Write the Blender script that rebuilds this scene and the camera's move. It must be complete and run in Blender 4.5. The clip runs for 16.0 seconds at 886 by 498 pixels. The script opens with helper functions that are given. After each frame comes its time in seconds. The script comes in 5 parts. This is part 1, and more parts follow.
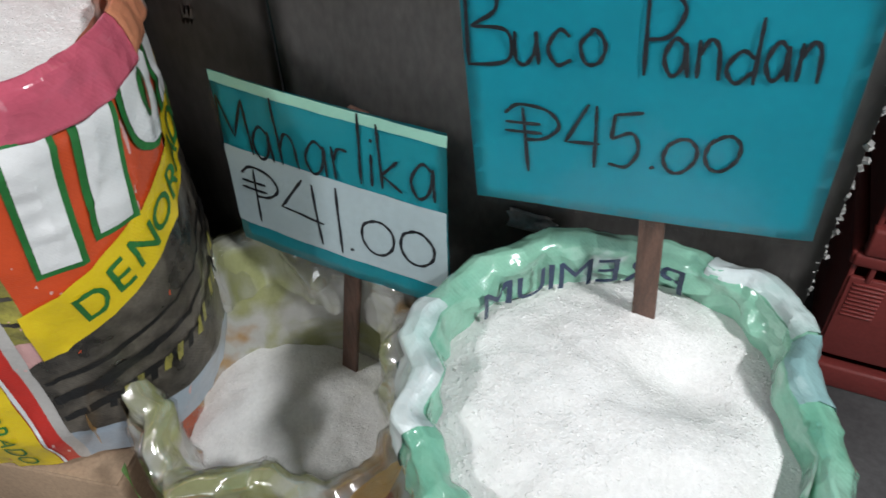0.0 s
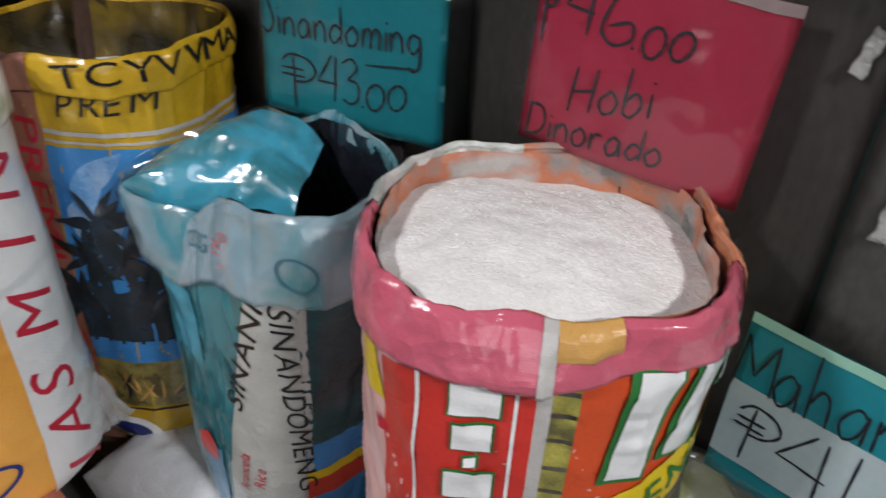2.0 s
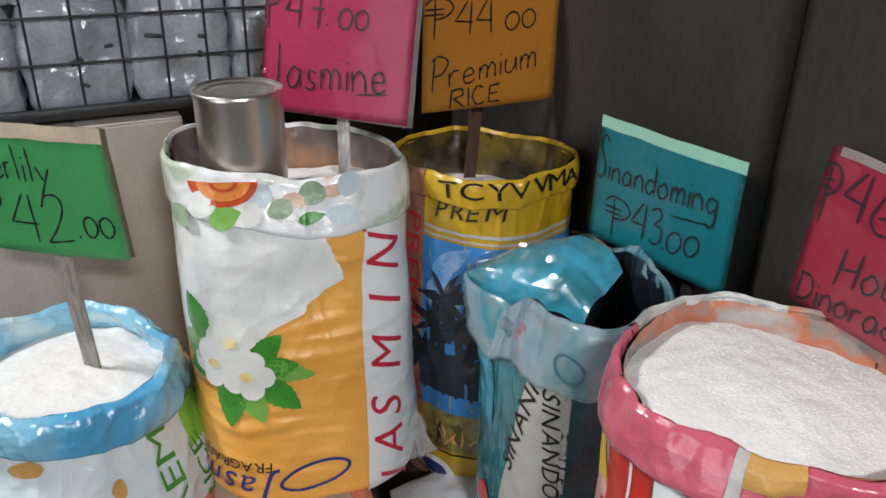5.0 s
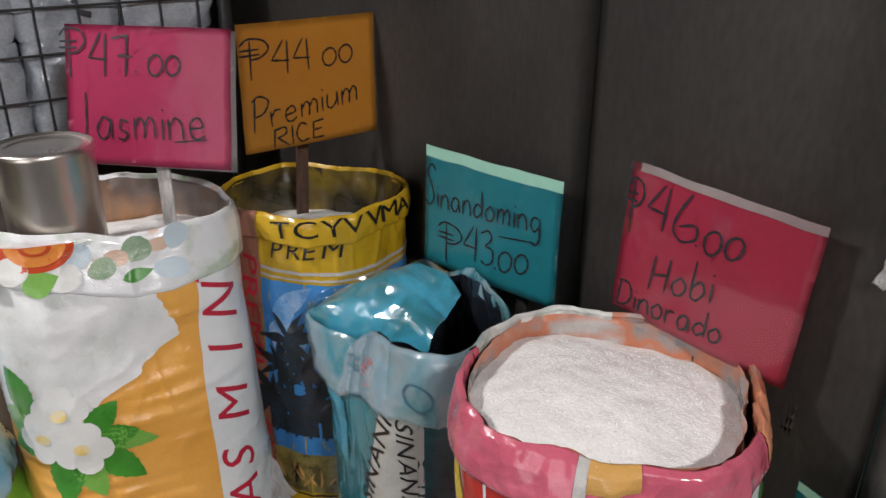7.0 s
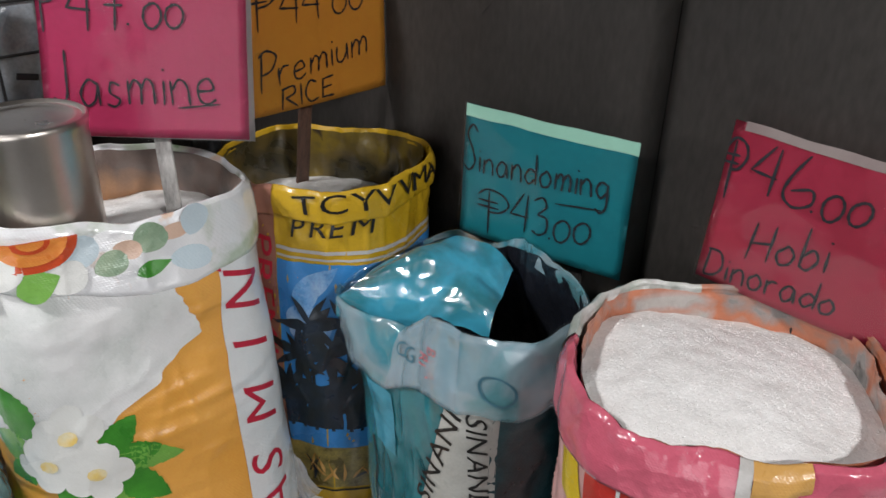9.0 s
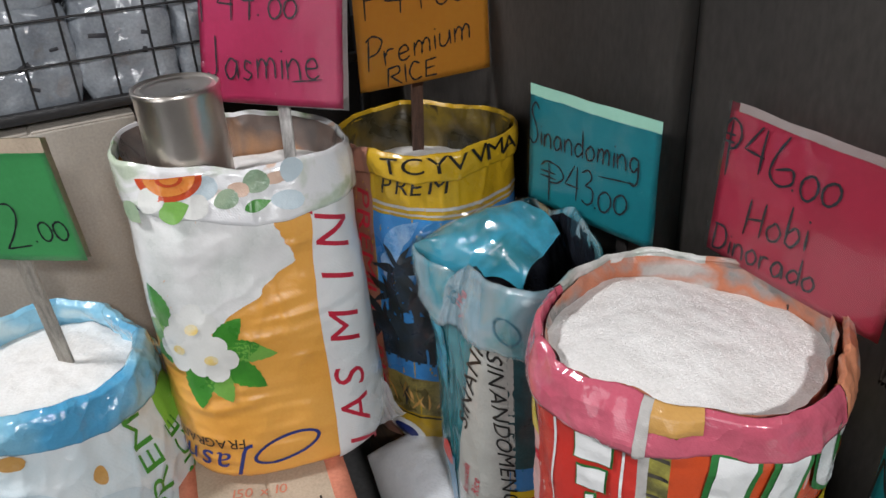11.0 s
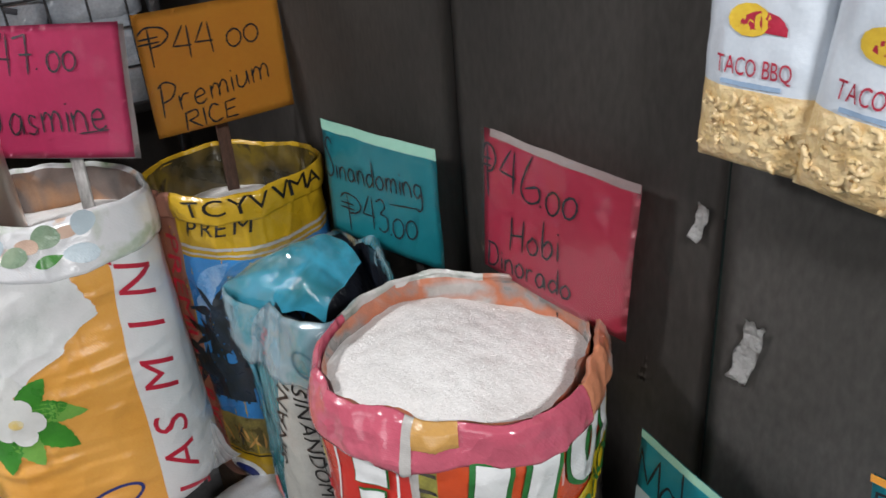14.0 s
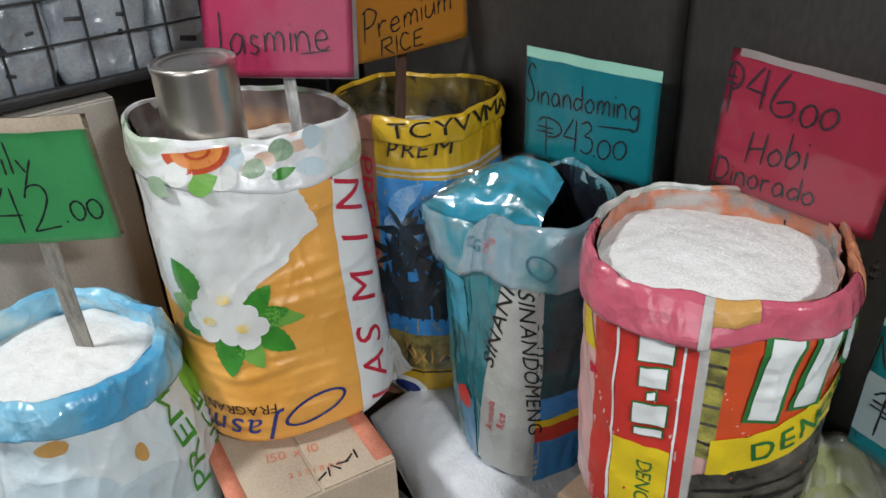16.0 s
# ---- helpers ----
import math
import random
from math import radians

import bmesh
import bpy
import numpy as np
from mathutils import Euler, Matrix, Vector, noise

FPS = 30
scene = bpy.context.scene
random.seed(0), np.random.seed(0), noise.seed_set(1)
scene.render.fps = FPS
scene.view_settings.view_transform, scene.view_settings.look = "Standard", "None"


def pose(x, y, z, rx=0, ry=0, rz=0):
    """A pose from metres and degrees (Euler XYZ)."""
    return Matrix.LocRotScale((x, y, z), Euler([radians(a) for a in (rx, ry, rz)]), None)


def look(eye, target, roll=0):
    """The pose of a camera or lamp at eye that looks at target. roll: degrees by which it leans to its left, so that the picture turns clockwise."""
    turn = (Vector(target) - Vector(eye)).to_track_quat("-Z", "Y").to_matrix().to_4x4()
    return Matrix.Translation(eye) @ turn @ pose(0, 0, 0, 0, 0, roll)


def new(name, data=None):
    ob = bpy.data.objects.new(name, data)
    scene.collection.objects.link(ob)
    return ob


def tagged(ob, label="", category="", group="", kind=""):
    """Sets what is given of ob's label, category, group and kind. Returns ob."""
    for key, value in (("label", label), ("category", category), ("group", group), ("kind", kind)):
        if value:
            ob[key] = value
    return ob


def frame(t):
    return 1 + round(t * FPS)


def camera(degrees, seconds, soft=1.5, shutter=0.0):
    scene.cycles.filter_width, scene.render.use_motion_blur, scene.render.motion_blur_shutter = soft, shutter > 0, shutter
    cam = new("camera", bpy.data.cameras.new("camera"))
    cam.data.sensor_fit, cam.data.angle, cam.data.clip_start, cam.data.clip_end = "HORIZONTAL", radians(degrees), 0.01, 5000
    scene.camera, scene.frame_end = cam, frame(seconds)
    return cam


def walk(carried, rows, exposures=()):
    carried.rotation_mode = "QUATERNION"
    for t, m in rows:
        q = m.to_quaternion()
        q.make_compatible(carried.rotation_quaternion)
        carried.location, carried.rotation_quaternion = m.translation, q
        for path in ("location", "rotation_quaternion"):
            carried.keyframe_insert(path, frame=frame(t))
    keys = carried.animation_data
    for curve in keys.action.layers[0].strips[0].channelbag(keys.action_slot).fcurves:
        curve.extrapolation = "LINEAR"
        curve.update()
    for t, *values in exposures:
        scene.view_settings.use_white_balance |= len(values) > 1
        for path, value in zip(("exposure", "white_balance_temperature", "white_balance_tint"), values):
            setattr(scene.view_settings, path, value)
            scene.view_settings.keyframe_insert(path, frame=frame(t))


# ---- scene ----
cam = camera(58.9, 16.0, soft=1.5, shutter=0.25)
PATH = [
    (0, (0.542, 0.377, 1.081), (0.071, 1.75, -0.296), -3.0),
    (0.5, (0.457, 0.363, 1.088), (-0.046, 1.733, -0.28), -2.2),
    (1, (0.346, 0.322, 1.106), (-0.231, 1.733, -0.189), -0.6),
    (1.5, (0.25, 0.284, 1.136), (-0.453, 1.752, -0.027), 1.8),
    (2, (0.196, 0.24, 1.157), (-0.71, 1.66, 0.078), 3.0),
    (2.5, (0.175, 0.184, 1.173), (-0.972, 1.449, 0.132), 2.6),
    (3, (0.185, 0.144, 1.184), (-1.114, 1.284, 0.178), 1.9),
    (3.5, (0.215, 0.128, 1.222), (-1.238, 1.164, 0.32), 2.3),
    (3.7, (0.235, 0.123, 1.229), (-1.28, 1.108, 0.371), 2.9),
    (5.8, (0.451, 0.193, 1.273), (-1.169, 1.004, 0.425), 0.7),
    (6, (0.455, 0.193, 1.258), (-1.176, 1.006, 0.434), 1.0),
    (6.2, (0.446, 0.19, 1.275), (-1.158, 1.035, 0.432), 0.1),
    (6.5, (0.442, 0.205, 1.272), (-1.11, 1.162, 0.452), -0.1),
    (7, (0.396, 0.182, 1.288), (-1.002, 1.364, 0.482), 0.4),
    (7.5, (0.317, 0.167, 1.287), (-1.013, 1.405, 0.452), 0.4),
    (8, (0.228, 0.121, 1.286), (-1.084, 1.376, 0.447), 0.3),
    (8.5, (0.169, 0.099, 1.281), (-1.106, 1.369, 0.406), 0.7),
    (9, (0.157, 0.114, 1.269), (-1.017, 1.442, 0.342), 1.5),
    (9.2, (0.175, 0.124, 1.271), (-0.985, 1.455, 0.333), 1.3),
    (11.3, (0.486, 0.252, 1.306), (-1.094, 1.04, 0.366), -3.8),
    (11.5, (0.495, 0.268, 1.308), (-1.082, 1.068, 0.375), -4.1),
    (12, (0.543, 0.299, 1.32), (-1.034, 1.152, 0.434), -5.5),
    (12.5, (0.559, 0.302, 1.316), (-1.01, 1.177, 0.437), -5.9),
    (13, (0.549, 0.314, 1.313), (-0.986, 1.234, 0.421), -5.2),
    (13.5, (0.562, 0.313, 1.325), (-0.951, 1.277, 0.44), -4.5),
    (14, (0.569, 0.349, 1.317), (-0.872, 1.397, 0.407), -4.8),
    (14.5, (0.554, 0.318, 1.318), (-0.813, 1.427, 0.37), -5.0),
    (15, (0.457, 0.138, 1.329), (-0.9, 1.249, 0.367), -4.7),
    (15.5, (0.414, 0.02, 1.313), (-0.989, 1.082, 0.363), -3.2),
    (16, (0.416, -0.031, 1.301), (-0.947, 1.06, 0.325), -2.7),
]
walk(cam, [(t, look(eye, target, roll)) for t, eye, target, roll in PATH],
     exposures=((0.0, 0.06, 6500, 10), (1.0, -0.08, 6550, 11), (1.5, -0.10, 6650, 14), (3.0, 0.04, 6600, 11), (6.0, 0.05, 6700, 12), (7.0, -0.06, 6850, 15), (8.0, -0.04, 6800, 14), (9.0, -0.06, 6700, 12),
                (12.5, 0.07, 6650, 12), (14.5, 0.07, 6600, 11), (16.0, 0.00, 6500, 8)))

# ---- light ----
world = bpy.data.worlds.new("world")
scene.world = world
world.use_nodes = True
world.node_tree.nodes["Background"].inputs[0].default_value = (0.55, 0.62, 0.72, 1)
world.node_tree.nodes["Background"].inputs[1].default_value = 0.18


def area_lamp(name, eye, target, size_x, size_y, watts, colour):
    data = bpy.data.lights.new(name, "AREA")
    data.shape, data.size, data.size_y, data.energy, data.color = "RECTANGLE", size_x, size_y, watts, colour
    ob = new(name, data)
    ob.matrix_world = look(eye, target)
    return ob


# daylight from the shop front, a hanging lamp and a ceiling tube
area_lamp("doorway_light", (1.0, -2.35, 1.30), (-0.1, 0.9, 0.7), 1.5, 1.9, 19, (0.93, 0.97, 1.0))
area_lamp("hanging_light", (-1.08, -0.78, 2.20), (-0.3, 0.75, 0.6), 0.24, 0.24, 31, (0.97, 0.98, 1.0))
area_lamp("tube_light", (1.70, 0.12, 2.06), (0.2, 0.75, 0.4), 0.34, 0.10, 35, (0.96, 0.98, 1.0))


# ---- materials ----
def material(name, colour, rough=0.5, metal=0.0, vary=0.12, scale=9.0, fine=180.0, bump=0.15, coat=0.0, second=None,
             weave=0.0, crease=0.0, trans=0.0, stretch=(1, 1, 1), subsurface=0.0, alpha=1.0, bump_scale=None, heave=1.6, stops=(), ripple=0.0):
    """A surface with variation at two scales: broad stains and fine grain, both in colour and in relief."""
    m = bpy.data.materials.new(name)
    m.use_nodes = True
    nt = m.node_tree
    bsdf = nt.nodes["Principled BSDF"]
    link = nt.links.new
    tc = nt.nodes.new("ShaderNodeTexCoord")
    mp = nt.nodes.new("ShaderNodeMapping")
    mp.inputs["Scale"].default_value = stretch
    link(tc.outputs["Object"], mp.inputs[0])
    broad = nt.nodes.new("ShaderNodeTexNoise")
    broad.inputs["Scale"].default_value, broad.inputs["Detail"].default_value = scale, 6
    link(mp.outputs[0], broad.inputs[0])
    grain = nt.nodes.new("ShaderNodeTexNoise")
    grain.inputs["Scale"].default_value, grain.inputs["Detail"].default_value = fine, 3
    link(mp.outputs[0], grain.inputs[0])
    ramp = nt.nodes.new("ShaderNodeValToRGB")
    low = second or tuple(c * (1 - vary * 2) for c in colour)
    ramp.color_ramp.elements[0].color = (*low, 1)
    ramp.color_ramp.elements[1].color = (*colour, 1)
    ramp.color_ramp.elements[0].position, ramp.color_ramp.elements[1].position = 0.32, 0.62
    if stops:
        # printed colours in separate patches with soft edges
        ramp.color_ramp.elements[0].color = (*stops[0], 1)
        ramp.color_ramp.elements[0].position = 0.30
        ramp.color_ramp.elements[1].color = (*stops[-1], 1)
        ramp.color_ramp.elements[1].position = 0.70
        for n, tint in enumerate(stops[1:-1]):
            for edge in (0.36, 0.64):
                ramp.color_ramp.elements.new(0.30 + 0.40 * (n + edge) / (len(stops) - 2)).color = (*tint, 1)
        broad.inputs["Detail"].default_value = 4
        broad.inputs["Distortion"].default_value = 0.8
    link(broad.outputs["Fac"], ramp.inputs[0])
    mix = nt.nodes.new("ShaderNodeMix")
    mix.data_type, mix.blend_type = "RGBA", "OVERLAY"
    mix.inputs["Factor"].default_value = min(1.0, vary * 2.0)
    link(ramp.outputs[0], mix.inputs["A"])
    link(grain.outputs["Fac"], mix.inputs["B"])
    link(mix.outputs["Result"], bsdf.inputs["Base Color"])
    bsdf.inputs["Metallic"].default_value = metal
    rr = nt.nodes.new("ShaderNodeMapRange")
    rr.inputs["To Min"].default_value, rr.inputs["To Max"].default_value = max(0.02, rough - 0.12), min(1, rough + 0.12)
    link(broad.outputs["Fac"], rr.inputs[0])
    link(rr.outputs[0], bsdf.inputs["Roughness"])
    bsdf.inputs["Coat Weight"].default_value = coat
    bsdf.inputs["Coat Roughness"].default_value = 0.06 if crease > 0.3 else 0.12
    bsdf.inputs["Transmission Weight"].default_value = trans
    bsdf.inputs["Alpha"].default_value = alpha
    if subsurface:
        bsdf.inputs["Subsurface Weight"].default_value = subsurface
        bsdf.inputs["Subsurface Scale"].default_value = 0.004
    b1 = nt.nodes.new("ShaderNodeBump")
    b1.inputs["Strength"].default_value, b1.inputs["Distance"].default_value = bump, 0.004
    link(grain.outputs["Fac"], b1.inputs["Height"])
    b2 = nt.nodes.new("ShaderNodeBump")
    b2.inputs["Strength"].default_value, b2.inputs["Distance"].default_value = min(1, bump * heave), 0.02
    wr = nt.nodes.new("ShaderNodeTexNoise")
    wr.inputs["Scale"].default_value, wr.inputs["Detail"].default_value = bump_scale or scale * 2.2, 4
    link(mp.outputs[0], wr.inputs[0])
    link(wr.outputs["Fac"], b2.inputs["Height"])
    link(b1.outputs[0], b2.inputs["Normal"])
    last = b2
    if crease:
        # flat facets with sharp folds, as in stiff crumpled film
        soft = nt.nodes.new("ShaderNodeTexNoise")
        soft.inputs["Scale"].default_value = 14.0
        link(tc.outputs["Object"], soft.inputs[0])
        push = nt.nodes.new("ShaderNodeMix")
        push.data_type, push.blend_type = "RGBA", "ADD"
        push.inputs["Factor"].default_value = 0.05
        link(tc.outputs["Object"], push.inputs["A"])
        link(soft.outputs["Color"], push.inputs["B"])
        for size, amount in ((22.0, 1.0), (55.0, 0.55)):
            cells = nt.nodes.new("ShaderNodeTexVoronoi")
            cells.feature = "F1"
            cells.inputs["Scale"].default_value = size
            link(push.outputs["Result"], cells.inputs[0])
            b4 = nt.nodes.new("ShaderNodeBump")
            b4.inputs["Strength"].default_value, b4.inputs["Distance"].default_value = crease * amount, 0.25 / size
            link(cells.outputs["Distance"], b4.inputs["Height"])
            link(last.outputs[0], b4.inputs["Normal"])
            last = b4
    if ripple:
        # long shallow creases lying across the sack
        lay = nt.nodes.new("ShaderNodeMapping")
        lay.inputs["Scale"].default_value = (5.0, 5.0, 26.0)
        lay.inputs["Rotation"].default_value = (0.25, 0.18, 0.0)
        link(tc.outputs["Object"], lay.inputs[0])
        folds = nt.nodes.new("ShaderNodeTexNoise")
        folds.noise_type = "RIDGED_MULTIFRACTAL"
        folds.inputs["Scale"].default_value, folds.inputs["Detail"].default_value = 1.3, 3
        link(lay.outputs[0], folds.inputs[0])
        b5 = nt.nodes.new("ShaderNodeBump")
        b5.inputs["Strength"].default_value, b5.inputs["Distance"].default_value = ripple, 0.012
        link(folds.outputs["Fac"], b5.inputs["Height"])
        link(last.outputs[0], b5.inputs["Normal"])
        last = b5
    if weave:
        for turn in (0, 90):
            wave = nt.nodes.new("ShaderNodeTexWave")
            wave.bands_direction = "Z" if turn else "DIAGONAL"
            wave.inputs["Scale"].default_value, wave.inputs["Distortion"].default_value = 130.0, 0.6
            link(tc.outputs["Object"], wave.inputs[0])
            b3 = nt.nodes.new("ShaderNodeBump")
            b3.inputs["Strength"].default_value, b3.inputs["Distance"].default_value = weave, 0.001
            link(wave.outputs["Fac"], b3.inputs["Height"])
            link(last.outputs[0], b3.inputs["Normal"])
            last = b3
    link(last.outputs[0], bsdf.inputs["Normal"])
    return m


def film(name, colour, **kw):
    """Printed, laminated woven plastic of a rice sack."""
    given = dict(rough=0.30, vary=0.06, scale=7, fine=260, bump=0.10, coat=0.5, weave=0.08, crease=0.10, bump_scale=24)
    given.update(kw)
    return material(name, colour, **given)


WALL = material("dark_painted_sheet", (0.080, 0.071, 0.065), rough=0.55, vary=0.2, scale=4.5, fine=120, bump=0.12,
                second=(0.045, 0.041, 0.038), stretch=(1, 1, 0.35))
WALL_PALE = material("lighter_grey_sheet", (0.138, 0.128, 0.120), rough=0.55, vary=0.2, scale=4.0, fine=120, bump=0.12,
                     second=(0.085, 0.080, 0.075), stretch=(1, 1, 0.45))
TORN = material("torn_edge_paint", (0.45, 0.44, 0.42), rough=0.9, vary=0.3, scale=60)
GREEN_LINE = material("green_sealant", (0.02, 0.05, 0.045), rough=0.6)
CONCRETE = material("grey_floor", (0.11, 0.11, 0.112), rough=0.6, vary=0.2, scale=5, fine=90, bump=0.2)
PLASTER = material("room_plaster", (0.17, 0.165, 0.155), rough=0.85, vary=0.1, scale=3)
DARK = material("dark_board", (0.035, 0.03, 0.028), rough=0.8, vary=0.25)
CARTON = material("brown_cardboard", (0.60, 0.48, 0.36), rough=0.85, vary=0.12, scale=5, fine=220, bump=0.1)
CARTON_DULL = material("dull_brown_cardboard", (0.33, 0.23, 0.15), rough=0.85, vary=0.15, scale=5, fine=220, bump=0.1)
CARTON_PALE = material("pale_cardboard", (0.44, 0.40, 0.35), rough=0.85, vary=0.12, scale=4, fine=200, bump=0.1)
CARTON_RED = material("carton_orange_print", (0.74, 0.26, 0.16), rough=0.8, vary=0.15)
PALLET = material("pallet_wood", (0.16, 0.10, 0.06), rough=0.8, vary=0.25, scale=12, stretch=(1, 8, 8))
RICE = material("rice", (0.90, 0.895, 0.88), rough=0.8, vary=0.04, scale=30, fine=560, bump=0.20, heave=0.55, bump_scale=75, second=(0.84, 0.83, 0.81))
GRAIN = material("rice_grain", (0.90, 0.895, 0.88), rough=0.7, vary=0.04, scale=120, fine=600, bump=0.05)


def granular(m, size=300.0):
    """Adds single grains to a rice surface: cells with their own tint and a raised middle."""
    nt = m.node_tree
    link = nt.links.new
    bsdf = nt.nodes["Principled BSDF"]
    tc = nt.nodes.new("ShaderNodeTexCoord")
    mp = nt.nodes.new("ShaderNodeMapping")
    mp.inputs["Scale"].default_value = (1.0, 0.7, 1.0)
    mp.inputs["Rotation"].default_value = (0.0, 0.0, 0.6)
    link(tc.outputs["Object"], mp.inputs[0])
    cells = nt.nodes.new("ShaderNodeTexVoronoi")
    cells.inputs["Scale"].default_value = size
    link(mp.outputs[0], cells.inputs[0])
    tint = nt.nodes.new("ShaderNodeMapRange")
    tint.inputs["To Min"].default_value, tint.inputs["To Max"].default_value = 0.90, 1.0
    link(cells.outputs["Color"], tint.inputs[0])
    mix = nt.nodes.new("ShaderNodeMix")
    mix.data_type, mix.blend_type = "RGBA", "MULTIPLY"
    mix.inputs["Factor"].default_value = 1.0
    link(bsdf.inputs["Base Color"].links[0].from_socket, mix.inputs["A"])
    link(tint.outputs[0], mix.inputs["B"])
    link(mix.outputs["Result"], bsdf.inputs["Base Color"])
    relief = nt.nodes.new("ShaderNodeBump")
    relief.invert = True
    relief.inputs["Strength"].default_value, relief.inputs["Distance"].default_value = 0.26, 0.0014
    link(cells.outputs["Distance"], relief.inputs["Height"])
    link(bsdf.inputs["Normal"].links[0].from_socket, relief.inputs["Normal"])
    link(relief.outputs[0], bsdf.inputs["Normal"])


granular(RICE)


def clear_film(name, gloss=0.07, crease=0.5):
    """Thin clear plastic: mostly see-through, with creased gloss."""
    m = bpy.data.materials.new(name)
    m.use_nodes = True
    nt = m.node_tree
    link = nt.links.new
    nt.nodes.remove(nt.nodes["Principled BSDF"])
    see = nt.nodes.new("ShaderNodeBsdfTransparent")
    shine = nt.nodes.new("ShaderNodeBsdfGlossy")
    shine.inputs["Roughness"].default_value = 0.09
    tc = nt.nodes.new("ShaderNodeTexCoord")
    last = None
    for size, amount in ((9.0, crease), (26.0, crease * 0.6)):
        cells = nt.nodes.new("ShaderNodeTexVoronoi")
        cells.inputs["Scale"].default_value = size
        link(tc.outputs["Object"], cells.inputs[0])
        b = nt.nodes.new("ShaderNodeBump")
        b.inputs["Strength"].default_value, b.inputs["Distance"].default_value = amount, 0.12 / size
        link(cells.outputs["Distance"], b.inputs["Height"])
        if last:
            link(last.outputs[0], b.inputs["Normal"])
        last = b
    link(last.outputs[0], shine.inputs["Normal"])
    mix = nt.nodes.new("ShaderNodeMixShader")
    mix.inputs[0].default_value = gloss
    link(see.outputs[0], mix.inputs[1])
    link(shine.outputs[0], mix.inputs[2])
    link(mix.outputs[0], nt.nodes["Material Output"].inputs["Surface"])
    return m


SLEEVE = clear_film("clear_card_sleeve", 0.010, 0.45)
SLEEVE_LOOSE = clear_film("clear_loose_sleeve", 0.045, 0.8)
INK = material("marker_ink", (0.012, 0.014, 0.02), rough=0.5, vary=0.2)
STICK_BROWN = material("brown_stick", (0.13, 0.07, 0.05), rough=0.65, vary=0.25, scale=20, stretch=(6, 6, 1))
STICK_BEIGE = material("pale_wood_stick", (0.40, 0.36, 0.31), rough=0.7, vary=0.25, scale=20, stretch=(6, 6, 1))
STICK_PALE = material("whitewashed_stick", (0.70, 0.69, 0.67), rough=0.7, vary=0.2, scale=25, stretch=(6, 6, 1))
STEEL = material("polished_steel", (0.86, 0.79, 0.72), rough=0.32, metal=1.0, vary=0.06, scale=14, bump=0.03)
WIRE = material("black_wire", (0.02, 0.02, 0.022), rough=0.45, vary=0.1)
PACK = material("clear_white_pack", (0.46, 0.50, 0.55), rough=0.2, vary=0.15, scale=10, bump=0.12, coat=1.0, crease=0.5, second=(0.24, 0.27, 0.31))
PACK_DARK = material("pack_dark_print", (0.05, 0.05, 0.06), rough=0.5)
CRATE = material("red_crate_plastic", (0.25, 0.045, 0.04), rough=0.42, vary=0.12, scale=6, bump=0.06)
WHITE_SACK = material("plain_white_sack", (0.76, 0.78, 0.82), rough=0.5, vary=0.1, scale=8, bump=0.3, weave=0.12)
TAPE = material("torn_tape", (0.62, 0.61, 0.60), rough=0.45, vary=0.12, scale=30, bump=0.4)
LIME = material("lime_plastic", (0.35, 0.62, 0.05), rough=0.4)


# ---- builders ----
def part(name, bm, mat, parent=None, label="", smooth=True):
    """Links a bmesh as one mesh object under a thing or a part."""
    mesh = bpy.data.meshes.new(name)
    if smooth:
        for f in bm.faces:
            f.smooth = True
    bm.to_mesh(mesh)
    bm.free()
    mesh.materials.append(mat)
    ob = new(name, mesh)
    if parent is not None:
        ob.parent = parent
        ob.matrix_parent_inverse = parent.matrix_world.inverted()
    return tagged(ob, label)


def thing(name, label, category, at=(0, 0, 0), group="", kind=""):
    ob = new(name)
    ob.location = at
    ob.empty_display_size = 0.05
    bpy.context.view_layer.update()
    return tagged(ob, label, category, group, kind)


def box_bm(m, sx, sy, sz, bevel=0.0, segments=2, bm=None):
    """A box of that size, centred on the pose m, with bevelled edges."""
    own = bmesh.new()
    bmesh.ops.create_cube(own, size=1.0, matrix=Matrix.Diagonal((sx, sy, sz, 1)))
    if bevel:
        bmesh.ops.bevel(own, geom=own.edges[:], offset=bevel, segments=segments, affect="EDGES", profile=0.5)
    own.transform(m)
    if bm is None:
        return own
    tmp = bpy.data.meshes.new("tmp")
    own.to_mesh(tmp)
    own.free()
    bm.from_mesh(tmp)
    bpy.data.meshes.remove(tmp)
    return bm


def grid_bm(fn, ns, nt, wrap=False, bm=None):
    """A sheet of ns by nt steps; fn(s, t) gives its points, s and t from 0 to 1. wrap: closed in s."""
    bm = bm or bmesh.new()
    cols = ns if wrap else ns + 1
    vs = [[bm.verts.new(fn(i / ns, j / nt)) for j in range(nt + 1)] for i in range(cols)]
    for i in range(ns):
        a, b = vs[i], vs[(i + 1) % cols]
        for j in range(nt):
            bm.faces.new((a[j], b[j], b[j + 1], a[j + 1]))
    return bm


def smoothstep(x):
    x = min(1.0, max(0.0, x))
    return x * x * (3 - 2 * x)


def curve_at(table, x):
    """A smooth value from rows (x, y)."""
    for (x0, y0), (x1, y1) in zip(table, table[1:]):
        if x <= x1:
            return y0 + (y1 - y0) * smoothstep((x - x0) / (x1 - x0))
    return table[-1][1]


